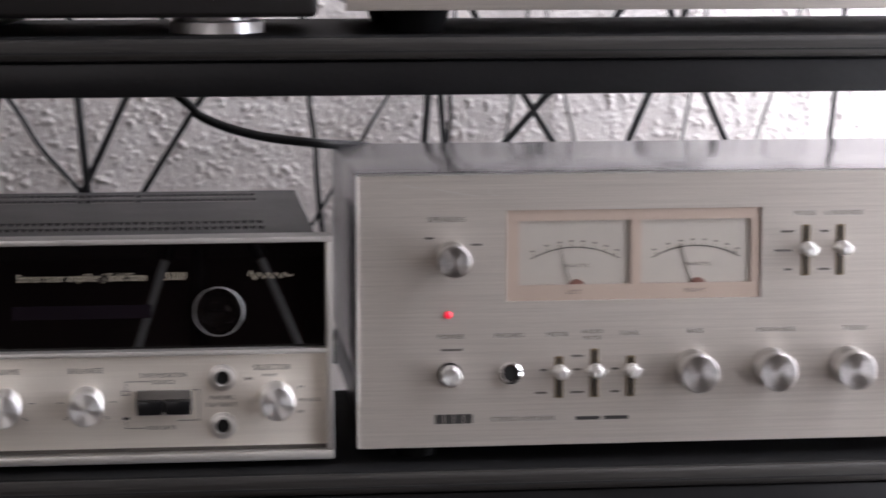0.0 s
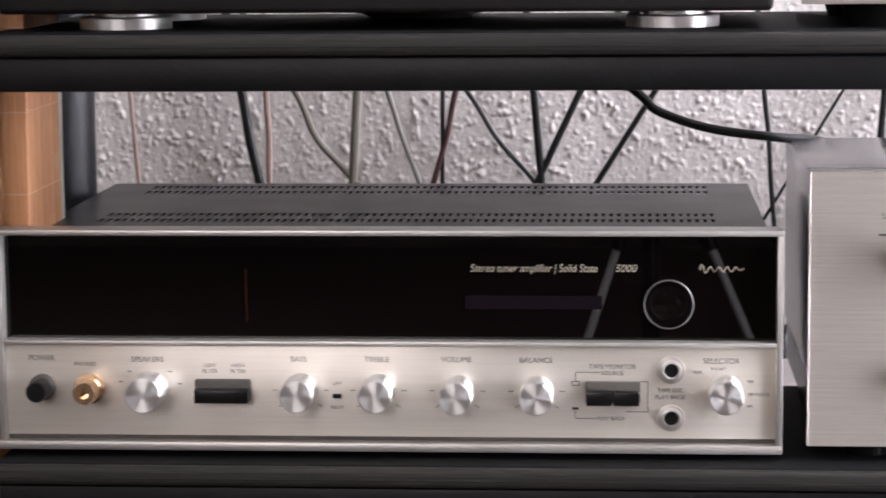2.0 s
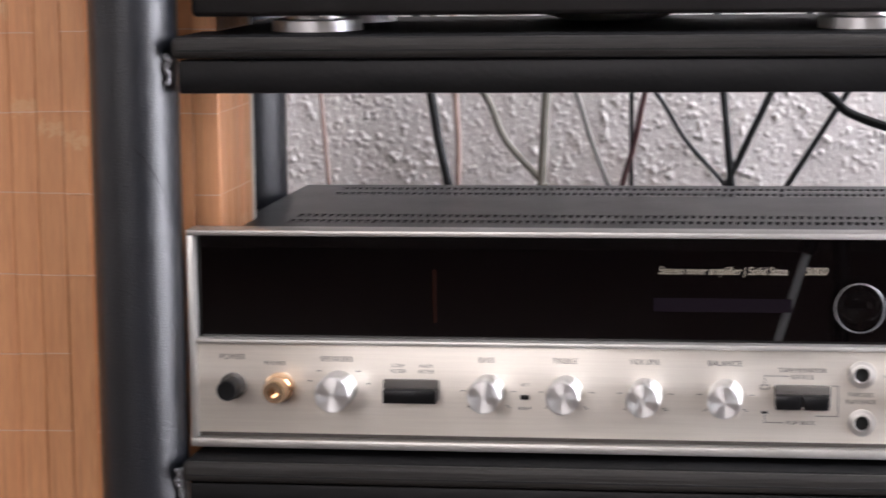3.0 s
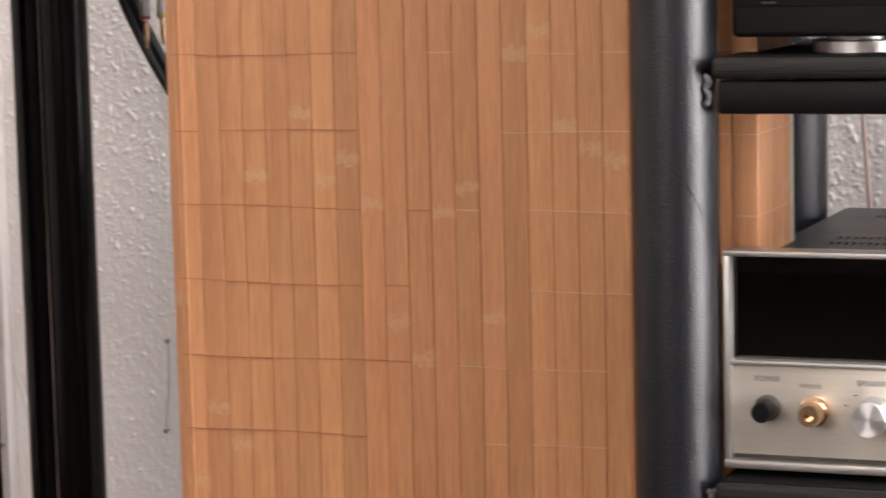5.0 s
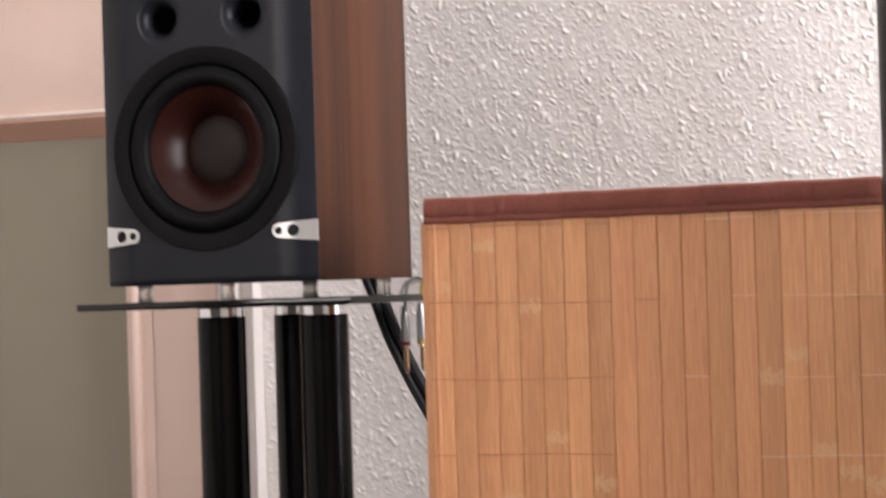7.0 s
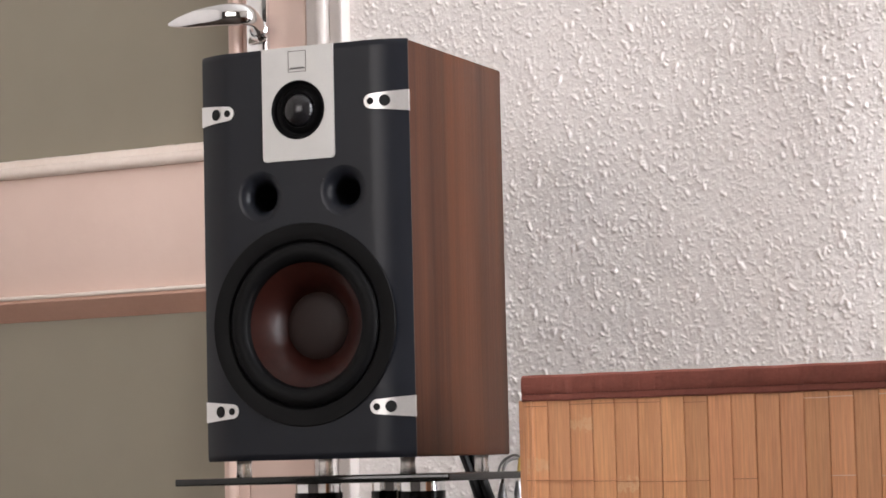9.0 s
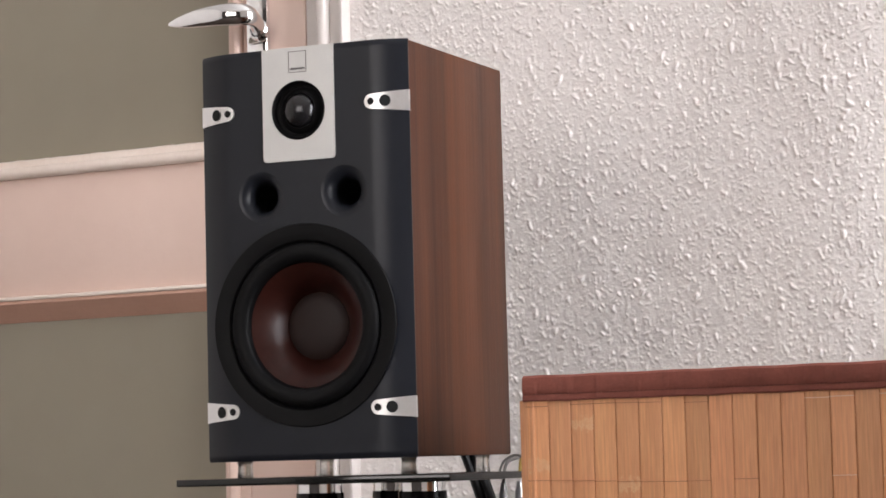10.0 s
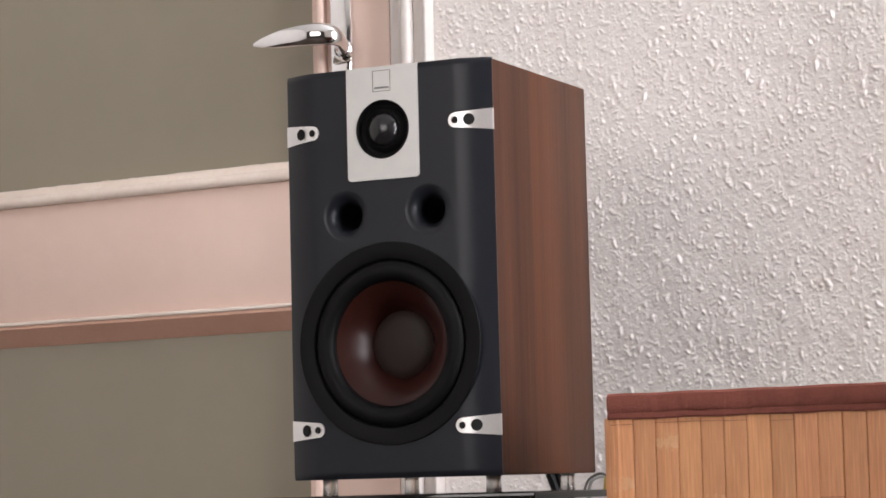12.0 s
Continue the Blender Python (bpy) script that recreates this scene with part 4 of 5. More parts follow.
# ---- integrated amplifier ----
def amplifier():
    x0, x1, z0, z1 = 0.0146, 0.4560, 0.3555, 0.5150
    a = thing("amplifier", (0.235, 0.14, 0.346), "champagne silver amplifier with twin beige level meters", "amplifier")
    mx0, mx1, mz0, mz1 = 0.1010, 0.2520, 0.4408, 0.4942
    bm = bmesh.new()
    for q in ((x0, mx0, z0, z1), (mx1, x1, z0, z1), (mx0, mx1, z0, mz0), (mx0, mx1, mz1, z1)):
        box(bm, q[0], q[1], 0.0, 0.006, q[2], q[3])
    bmesh.ops.remove_doubles(bm, verts=bm.verts, dist=1e-6)
    part("front_panel", bm, "alu_amp", a, "brushed champagne aluminium", smooth=False)
    rim = bmesh.new()
    box(rim, x0 - 0.0002, x1 + 0.0002, -0.0004, 0.0062, z1 - 0.0002, z1 + 0.0006, bevel=0.0003, seg=1)
    box(rim, x0 - 0.0006, x0 + 0.0002, -0.0004, 0.0062, z0, z1, bevel=0.0003, seg=1)
    part("panel_rim", rim, "trim", a)
    part("cover", one_box(x0 + 0.0035, x1 - 0.0035, 0.0150, 0.278, z0 + 0.030, z1 - 0.0065, bevel=0.0015), "steel", a, "glossy grey sheet-steel cover")
    bm = bmesh.new()
    box(bm, x0 + 0.0036, x0 + 0.0056, 0.0061, 0.0150, z0 + 0.030, z1 - 0.0066)
    box(bm, x0 + 0.0036, x1 - 0.0036, 0.0061, 0.0150, z1 - 0.0090, z1 - 0.0066)
    part("cover_flange", bm, "steel", a)
    part("chassis", one_box(x0 + 0.005, x1 - 0.005, 0.0062, 0.275, z0 + 0.003, z0 + 0.030), "black", a)
    for x in (0.05, 0.42):
        for y in (0.03, 0.20):
            part("foot", upright([(0, 0), (0.013, 0), (0.014, 0.0125), (0, 0.0125)], (x, y, 0.346), 24), "rubber", a)
    bm = bmesh.new()
    for z in (0.41, 0.395):
        box(bm, x0 + 0.0025, x0 + 0.0036, 0.015, 0.028, z - 0.012, z + 0.008)
    part("side_slot", bm, "void", a)
    # meters
    bm = bmesh.new()
    i = ((0.1085, 0.1745), (0.1805, 0.2462))
    iz0, iz1 = 0.4500, 0.4876
    yb = 0.0012
    for q in ((mx0, i[0][0], mz0, mz1), (i[0][1], i[1][0], mz0, mz1), (i[1][1], mx1, mz0, mz1), (i[0][0], i[0][1], mz0, iz0), (i[1][0], i[1][1], mz0, iz0), (i[0][0], i[0][1], iz1, mz1), (i[1][0], i[1][1], iz1, mz1)):
        box(bm, q[0], q[1], yb, 0.0125, q[2], q[3])
    bmesh.ops.remove_doubles(bm, verts=bm.verts, dist=1e-6)
    bezel = part("meter_bezel", bm, "bezel", a, "beige plastic double bezel", smooth=False)
    for (a0, a1), word, lx in ((i[0], "LEFT", 0.1408), (i[1], "RIGHT", 0.2126)):
        face = part("meter_face", one_box(a0 - 0.001, a1 + 0.001, 0.0028, 0.0034, iz0 - 0.001, iz1 + 0.001), "face", a, "cream meter card")
        c = (a0 + a1) / 2
        arc = []
        for k in range(21):
            g = radians(-29 + 58 * k / 20)
            arc.append((c + 0.0532 * math.sin(g), 0.4186 + 0.0532 * math.cos(g)))
        part("meter_arc", line_strip(arc, 0.0027, 0.0006), "ink", face)
        tip = (c - 0.0092, 0.4730)
        part("needle", line_strip([(c - 0.0030, 0.4520), tip], 0.0023, 0.0005, 0.0003), "ink_soft", face)
        part("needle_hub", turned([(0.0052, 0), (0.0052, 0.0004), (0.0042, 0.0008), (0, 0.0010)], (c + 0.001, 0.0027, 0.4478), 28), "brown", face)
        words("WATTS", face, c + 0.001, 0.4607, 0.0027, 0.0030, "ink_soft", stretch=1.5)
        for t in (-26, -17, -9, -2, 5, 12, 19, 26):
            g = radians(t)
            bars(face, c + 0.0568 * math.sin(g), 0.4186 + 0.0568 * math.cos(g), 0.0027, 0.0024, 0.0010)
            part("scale_tick", line_strip([(c + q * math.sin(g), 0.4186 + q * math.cos(g)) for q in (0.0532, 0.0549)], 0.0027, 0.0004), "ink_soft", face)
        words(word, a, lx, 0.4455, yb - 0.00005, 0.0034, "ink_soft", stretch=1.3)
    # controls
    def knob(x, z, r, length, skirt, lab):
        return part("knob", knob_mesh(r, length, skirt), "spun_dim", a, lab, place=pose(x - 0.235, -0.14, z - 0.346))
    sp = knob(0.0686, 0.4675, 0.0092, 0.022, 0.0, "turned aluminium pointer knob")
    first = knob(0.2115, 0.3996, 0.0112, 0.023, 0.0, "turned aluminium knob")
    for x in (0.2582, 0.3051, 0.352, 0.405):
        share(first, pose(x - 0.235, -0.14, 0.3996 - 0.346))
    part("power_collar", turned([(0.0070, 0), (0.0070, 0.0016), (0.0059, 0.0016), (0.0059, 0)], (0.0679, 0, 0.3986), 32), "black", a)
    part("power_button", turned([(0.0058, 0), (0.0058, 0.010), (0.0050, 0.011), (0, 0.0105)], (0.0679, 0, 0.3986), 36), "spun", a, "round aluminium push button")
    part("phones_jack", turned([(0.0066, 0), (0.0066, 0.0022), (0.0056, 0.0028), (0.0046, 0.0026), (0.0042, 0.0010)], (0.1034, 0, 0.3988), 36), "chrome", a, "chrome jack socket")
    part("jack_hole", turned([(0.0045, 0.0016), (0, 0.0016)], (0.1034, 0, 0.3988), 28), "void", a)
    part("indicator_lamp", turned([(0.0021, 0), (0.0021, 0.0008), (0.0014, 0.0015), (0, 0.0018)], (0.0670, 0, 0.4336), 24), "led", a, "lit red lamp")
    for x, za, zb, zl in ((0.1322, 0.3832, 0.4080, 0.3998), (0.1532, 0.3832, 0.4122, 0.4000), (0.1747, 0.3832, 0.4076, 0.3998), (0.2785, 0.4532, 0.4835, 0.4698), (0.2992, 0.4532, 0.4835, 0.4702)):
        sl = part("switch_slot", one_box(x - 0.0026, x + 0.0026, -0.0006, 0.001, za, zb, bevel=0.0004, seg=1), "slot", a, "dark brass slot")
        part("slot_gap", one_box(x - 0.0012, x + 0.0012, -0.0008, -0.0003, za + 0.001, zb - 0.001), "void", sl)
        part("switch_lever", turned([(0.0030, 0), (0.0030, 0.0035), (0.0042, 0.0042), (0.0042, 0.0095), (0.0034, 0.0098), (0.0034, 0.0150), (0.0026, 0.0162), (0, 0.0162)], (x, 0.0, zl), 28), "spun", a, "small turned lever")
        part("lever_wing", one_box(x - 0.0062, x + 0.0062, -0.0090, -0.0062, zl - 0.0013, zl + 0.0013, bevel=0.0008), "trim", a)
    yt = -0.00005
    for t, x, z, s in (("SPEAKERS", 0.0660, 0.4892, 0.0042), ("POWER", 0.0683, 0.4206, 0.0038), ("PHONES", 0.1027, 0.4208, 0.0038), ("METER", 0.1310, 0.4209, 0.0036), ("AUDIO", 0.1517, 0.4222, 0.0033),
                       ("MUTE", 0.1517, 0.4185, 0.0033), ("TONE", 0.1735, 0.4209, 0.0036), ("BASS", 0.2129, 0.4214, 0.0038), ("MIDRANGE", 0.2613, 0.4214, 0.0038), ("TREBLE", 0.3088, 0.4215, 0.0038),
                       ("MODE", 0.2777, 0.4902, 0.0038), ("LOUDNESS", 0.3010, 0.4902, 0.0038), ("STEREO AMPLIFIER", 0.1110, 0.3712, 0.0038)):
        words(t, a, x, z, yt, s, "ink_soft", stretch=1.2)
    bars(a, 0.0702, 0.3720, 0.0, 0.0225, 0.0056, 4, "ink", "maker_mark")
    bars(a, 0.1578, 0.3709, 0.0, 0.0330, 0.0022, 2, "ink", "model_bar")
    for x, z, w in ((0.0690, 0.4129, 0.014), (0.0560, 0.4786, 0.006), (0.0835, 0.4745, 0.007), (0.1230, 0.4000, 0.004), (0.1215, 0.3865, 0.008), (0.1430, 0.4080, 0.008), (0.1430, 0.4000, 0.005), (0.1430, 0.3865, 0.009),
                    (0.1655, 0.4000, 0.005), (0.1655, 0.3865, 0.006), (0.2672, 0.4795, 0.009), (0.2650, 0.4683, 0.012), (0.2680, 0.4570, 0.005), (0.2895, 0.4795, 0.006), (0.2895, 0.4570, 0.008)):
        bars(a, x, z, 0.0, w, 0.0013, 1, "ink_soft")
    for pts in (((0.0420, 0.5098), (0.0470, 0.5082), (0.0560, 0.5076)), ((0.0600, 0.5070), (0.0720, 0.5046), (0.0840, 0.5028)), ((0.0905, 0.5075), (0.0930, 0.5032), (0.0960, 0.5031))):
        part("scratch", line_strip(pts, 0.0, 0.00045, 0.0001), "trim", a)


amplifier()


# ---- units on the upper shelf ----
def player():
    x0, x1, z0, z1 = -0.4532, -0.0072, 0.6062, 0.6702
    p = thing("disc_player", (-0.23, 0.1, 0.596), "matt black disc player on silver feet", "player")
    part("casing", one_box(x0 + 0.003, x1 - 0.003, 0.012, 0.195, z0 + 0.0015, z1 - 0.001, bevel=0.002), "player", p)
    part("front", one_box(x0, x1, 0.0, 0.013, z0, z1, bevel=0.0035, seg=3), "player", p, "black plastic front")
    part("front_band", one_box(x0 + 0.002, x1 - 0.002, -0.0010, 0.002, z0 + 0.0175, z1 - 0.0150, bevel=0.0006), "player", p)
    part("knob", turned([(0.0082, 0), (0.0082, 0.012), (0.0074, 0.013), (0, 0.013)], (-0.4304, -0.001, 0.6372), 32), "black", p)
    bars(p, -0.4304, 0.6262, -0.0010, 0.0095, 0.0012)
    for x, w in ((-0.061, 0.012), (-0.046, 0.014)):
        part("badge", one_box(x - w / 2, x + w / 2, -0.0006, 0.001, z0 + 0.0105, z0 + 0.0130, bevel=0.0004, seg=1), "satin", p)
    for x, y in ((-0.3868, 0.045), (-0.0633, 0.045), (-0.3868, 0.165), (-0.0633, 0.165)):
        part("foot", upright([(0, 0), (0.0272, 0), (0.0272, 0.0064), (0.0262, 0.0072), (0.019, 0.0072), (0.019, 0.0112), (0, 0.0112)], (x, y, 0.596), 56), "satin", p, "silver turned foot")
    bm = bmesh.new()
    for k in range(14):
        x = -0.40 + k * 0.028 + (0.006 if k % 3 else 0)
        bmesh.ops.create_uvsphere(bm, u_segments=10, v_segments=6, radius=0.0024, matrix=Matrix.Translation((x, 0.03 + 0.01 * (k % 2), z0 + 0.0014)))
    part("screw_head", bm, "black", p)


def silver_unit():
    x0, x1, z0, z1 = 0.0085, 0.4480, 0.6096, 0.7200
    p = thing("tuner", (0.23, 0.1, 0.596), "silver fronted hi-fi tuner on black feet", "tuner")
    part("casing", one_box(x0 + 0.003, x1 - 0.003, 0.006, 0.23, z0 + 0.002, z1 - 0.004, bevel=0.002), "steel", p, "grey steel cover")
    part("front_panel", one_box(x0, x1, 0.0, 0.006, z0, z1, bevel=0.0008), "alu_amp", p, "brushed champagne aluminium")
    for x, y in ((0.052, 0.03), (0.405, 0.03), (0.052, 0.17), (0.405, 0.17)):
        part("foot", upright([(0, 0), (0.0155, 0), (0.0195, 0.0138), (0, 0.0138)], (x, y, 0.596), 32), "rubber", p)


def saucer():
    s = thing("saucer", (-0.222, 0.178, 0.596), "pale shallow saucer tucked under the disc player", "saucer")
    part("dish", upright([(0, 0.0), (0.030, 0.0), (0.046, 0.0045), (0.052, 0.0088), (0.050, 0.0092), (0.044, 0.0060), (0.030, 0.0022), (0, 0.0022)], (-0.222, 0.178, 0.596), 48), "white_edge", s)


player()
silver_unit()
saucer()


# ---- bamboo-covered panel ----
def bamboo_panel():
    x0, x1, yf, yb, zt = -0.8450, -0.4470, 0.0400, 0.1250, 0.7165
    b = thing("bamboo_panel", (-0.645, 0.09, 0.0), "upright panel wrapped in split bamboo matting with brown top edging", "bamboo panel")
    part("core", one_box(x0 + 0.006, x1 - 0.003, yf + 0.0025, yb - 0.001, 0.0, zt - 0.003), "core", b)
    part("back_board", one_box(x0 + 0.002, x1 - 0.0006, yb + 0.0002, yb + 0.008, 0.0, zt - 0.004), "white_edge", b, "white board edge")
    n = 24
    pitch = (x1 - x0 - 0.0058) / n
    rng = random.Random(11)

    def slat_mesh(w, h):
        # a shallow arched strip with eased edges
        sect = [(-w / 2, 0.0011), (-w / 2, -0.0002), (-w / 2 + 0.0005, -0.0007), (-w / 4, -0.0010), (0, -0.0011), (w / 4, -0.0010), (w / 2 - 0.0005, -0.0007), (w / 2, -0.0002), (w / 2, 0.0011)]
        me_bm = bmesh.new()
        low_, top_ = [[me_bm.verts.new((px, py, pz)) for px, py in sect] for pz in (0.0, h)]
        for q in range(len(sect)):
            nx_ = (q + 1) % len(sect)
            me_bm.faces.new((low_[q], low_[nx_], top_[nx_], top_[q]))
        me_bm.faces.new(low_[::-1])
        me_bm.faces.new(top_)
        return me_bm
    top = 0.7005
    sizes = [pitch - 0.00015, pitch - 0.00035, pitch - 0.0002]
    masters = []
    xs = x0 + 0.0135
    k = 0
    x = xs
    while k < n:
        tilt = rng.uniform(-0.4, 0.4)
        yy = yf + 0.0011 + rng.uniform(-0.0002, 0.0003)
        place = pose(x - (-0.645), yy - 0.09, 0.0, 0, 0, tilt)
        if len(masters) < 3:
            masters.append(part("slat", slat_mesh(sizes[len(masters)], top), "bamboo", b, place=place))
        else:
            share(masters[rng.randrange(3)], place)
        k += 1
        x += pitch
    # the slats that turn the corners
    for ang, dx, dy in ((-30, -0.0094, 0.0036), (-66, -0.0126, 0.0150)):
        share(masters[1], pose(xs + dx - (-0.645), yf + dy - 0.09, 0.0, 0, 0, ang))
    y = yf + 0.0100
    while y < yb - 0.004:
        share(masters[rng.randrange(3)], pose(x1 - 0.0011 - (-0.645), y - 0.09, 0.0, 0, 0, 90 + rng.uniform(-0.6, 0.6)))
        y += pitch
    # stitching: one short run of thread over each slat
    z = 0.6958
    row = 0
    while z > 0.02:
        for i in range(k):
            u = i / k
            xx = xs + i * pitch
            if u < 0.30:
                m_, chance = "thread_dark", 0.97
            elif u > 0.60:
                m_, chance = "thread_pale", 0.85
            else:
                m_, chance = ("thread_dark" if u < 0.45 else "thread_pale"), 0.30
            if rng.random() < chance:
                dz = 0.0009 * math.sin(row * 1.7 + i * 0.5) + (0.0016 * (0.25 - u) if u < 0.25 else 0)
                th = 0.00026 if m_ == "thread_pale" else 0.00022
                part("stitch", one_box(xx - pitch * 0.49, xx + pitch * 0.49, yf - 0.0007, yf + 0.0004, z + dz - th, z + dz + th), m_, b, smooth=False)
        part("stitch", one_box(x1 - 0.0008, x1 + 0.0003, yf + 0.004, yb - 0.004, z - 0.0002, z + 0.0002), "thread_pale", b, smooth=False)
        z -= 0.0496
        row += 1
    # cloth edging, slightly wavy
    bm = bmesh.new()
    cols = 420
    gather = [0.0]
    for q in range(cols):
        gather.append(gather[-1] * 0.72 + rng.uniform(-1, 1))
    span = x1 - x0 - 0.006
    path = [(x0 + 0.0005, yf + 0.030, 0), (x0 + 0.0005, yf + 0.006, 0), (x0 + 0.004, yf - 0.0012, 0)]
    path += [(x0 + 0.004 + span * q / cols, yf - 0.0016 + 0.0003 * math.sin(q * 0.19) + 0.0002 * math.sin(q * 0.49), gather[q]) for q in range(1, cols + 1)]
    path += [(x1 + 0.0014, yf + 0.003, 0), (x1 + 0.0014, yb, 0)]
    rows_ = []
    # rolled lower hem, a seam drawn in by its thread, and a soft top fold
    for zz, push, pucker in ((0.6996, 0.0, 0.1), (0.7006, 0.0008, 0.16), (0.7030, 0.0009, 0.2), (0.7042, 0.0003, 0.06), (0.7054, 0.0010, 0.22), (0.7085, 0.0013, 0.2), (0.7125, 0.0012, 0.14), (0.7152, 0.0007, 0.08), (0.7168, -0.0010, 0.04), (0.7160, -0.006, 0.0)):
        rows_.append([bm.verts.new((px, py - push - 0.00115 * pucker * pk, zz + 0.00018 * math.sin(q * 0.12) + 0.0002 * pk * pucker)) for q, (px, py, pk) in enumerate(path)])
    for r0, r1 in zip(rows_, rows_[1:]):
        for q in range(len(path) - 1):
            bm.faces.new((r0[q], r0[q + 1], r1[q + 1], r1[q]))
    part("edging", bm, "border", b, "brown cotton tape")
    bm = bmesh.new()
    q = x0 + 0.006
    while q < x1 - 0.006:
        box(bm, q, q + 0.0021, yf - 0.0029, yf - 0.0019, 0.70395, 0.70435)
        q += 0.0030
    tagged(part("seam", bm, "seam", b, "brown sewing thread", smooth=False), kind="stuff")
    part("edging_top", one_box(x0 + 0.001, x1 + 0.001, yf + 0.003, yb, 0.7100, 0.7160, bevel=0.001), "border", b)


bamboo_panel()


# ---- loudspeaker and its stand ----
SPK = pose(-0.9357, 0.0616, 0.6651, 0, 0, 5.28) @ Matrix.Translation((-0.1642, 0, 0))
SW, SD, SH = 0.1642, 0.1687, 0.292
BULGE = 0.0085


def local_part(name, bm, material, parent, label="", smooth=True):
    return part(name, bm, material, parent, label, smooth, place=Matrix())


def loudspeaker():
    s = thing("loudspeaker", (0, 0, 0), "walnut two-way loudspeaker with anthracite baffle and red-brown cone", "loudspeaker")
    s.matrix_world = SPK
    bm = one_box(0.0006, SW - 0.0006, 0.001, SD, 0.0005, SH - 0.0005, bevel=0.0012)
    bmesh.ops.delete(bm, geom=[q for q in bm.faces if q.calc_center_median().y < 0.0012], context="FACES")
    local_part("cabinet", bm, "walnut", s, "walnut vinyl cabinet")
    # baffle: flat in the middle, falling away to both sides, with openings for the drivers and ports
    cx, WX, TZ = SW / 2, SW / 2 + 0.0012, 0.2466

    def front(u):
        d = abs(u - cx)
        t = max(0.0, (d - 0.056) / (cx - 0.056))
        return -BULGE * (1 - t ** 1.7)
    bm = bmesh.new()
    n = 66
    nz = 118
    holes = [(WX, 0.0946, 0.0700), (cx, TZ, 0.0208), (cx - 0.0316, 0.1868, 0.0180), (cx + 0.0340, 0.1872, 0.0180)]
    grid = {}
    us = [SW * q / n for q in range(n + 1)]
    zs = [SH * q / nz for q in range(nz + 1)]
    # snap grid points close to an opening onto its rim
    for i, u in enumerate(us):
        for j, z in enumerate(zs):
            uu, zz = u, z
            for hx, hz, hr in holes:
                d = math.hypot(u - hx, z - hz)
                if abs(d - hr) < SW / n * 0.75 and d > 0:
                    uu, zz = hx + (u - hx) * hr / d, hz + (z - hz) * hr / d
            grid[i, j] = (uu, zz)
    verts = {}

    def vert(i, j):
        if (i, j) not in verts:
            u, z = grid[i, j]
            e = min(z, SH - z)
            y = front(u) + (0.0016 * (1 - e / 0.0025) ** 2 if e < 0.0025 else 0)
            verts[i, j] = bm.verts.new((u, y, z))
        return verts[i, j]
    for i in range(n):
        for j in range(nz):
            c = [grid[a] for a in ((i, j), (i + 1, j), (i + 1, j + 1), (i, j + 1))]
            mu, mz = sum(q[0] for q in c) / 4, sum(q[1] for q in c) / 4
            if any(math.hypot(mu - hx, mz - hz) < hr - 0.0002 for hx, hz, hr in holes):
                continue
            bm.faces.new((vert(i, j), vert(i + 1, j), vert(i + 1, j + 1), vert(i, j + 1)))
    # returns to the cabinet round the outside
    rim = [(i, 0) for i in range(n + 1)] + [(n, j) for j in range(1, nz + 1)] + [(i, nz) for i in range(n - 1, -1, -1)] + [(0, j) for j in range(nz - 1, 0, -1)]
    back = [bm.verts.new((vert(*q).co.x, 0.0009, vert(*q).co.z)) for q in rim]
    for q in range(len(rim)):
        w = (q + 1) % len(rim)
        try:
            bm.faces.new((vert(*rim[q]), vert(*rim[w]), back[w], back[q]))
        except ValueError:
            pass
    local_part("baffle", bm, "baffle", s, "anthracite lacquered baffle")

    def at(u, z, y=None):
        return Matrix.Translation((u, -BULGE if y is None else y, z))
    # ports: flared mouths
    for hx, hz, hr in holes[2:]:
        prof = [(hr + 0.0004, 0.0)]
        for q in range(9):
            g = radians(90 * q / 8)
            prof.append((hr - 0.0085 * math.sin(g), -0.0105 * (1 - math.cos(g)) - 0.0001))
        prof += [(0.0095, -0.05)]
        port = local_part("port", lathe(bmesh.new(), prof, at(hx, hz), 44), "baffle", s, "flared reflex port")
        local_part("port_bottom", lathe(bmesh.new(), [(0.0097, -0.05), (0, -0.05)], at(hx, hz), 30), "void", port)
    # woofer
    w = lathe(bmesh.new(), [(0.0704, -0.001), (0.0716, 0.0006), (0.0712, 0.0016), (0.0640, 0.0018), (0.0600, 0.0008), (0.0585, -0.0010)], at(WX, 0.0946), 96)
    woofer = local_part("woofer_ring", w, "rubber", s, "black driver ring")
    prof = [(0.0586, -0.0012)]
    for q in range(11):
        g = math.pi * q / 10
        prof.append((0.0515 + 0.0068 * math.cos(g), -0.0015 + 0.0050 * math.sin(g)))
    prof += [(0.0444, -0.0030), (0.0432, -0.0042)]
    local_part("surround", lathe(bmesh.new(), prof, at(WX, 0.0946), 96), "rubber", woofer, "black rubber surround")
    local_part("cone", lathe(bmesh.new(), [(0.0440, -0.0030), (0.0415, -0.0044), (0.0380, -0.0066), (0.0340, -0.0098), (0.0300, -0.0138), (0.0265, -0.0182), (0.0228, -0.0240)], at(WX, 0.0946), 96), "cone", woofer, "red-brown fibre cone")
    local_part("dust_cap", lathe(bmesh.new(), [(0.0242, -0.0222), (0.0228, -0.0206), (0.0180, -0.0191), (0.0115, -0.0181), (0.0055, -0.0176), (0, -0.0175)], at(WX, 0.0946), 64), "cap", woofer, "dull brown dust cap")
    # tweeter plate
    px0, px1, pz0 = cx - 0.0284, cx + 0.0284, 0.2108
    bm = bmesh.new()
    rr = 0.0030
    ring = 64

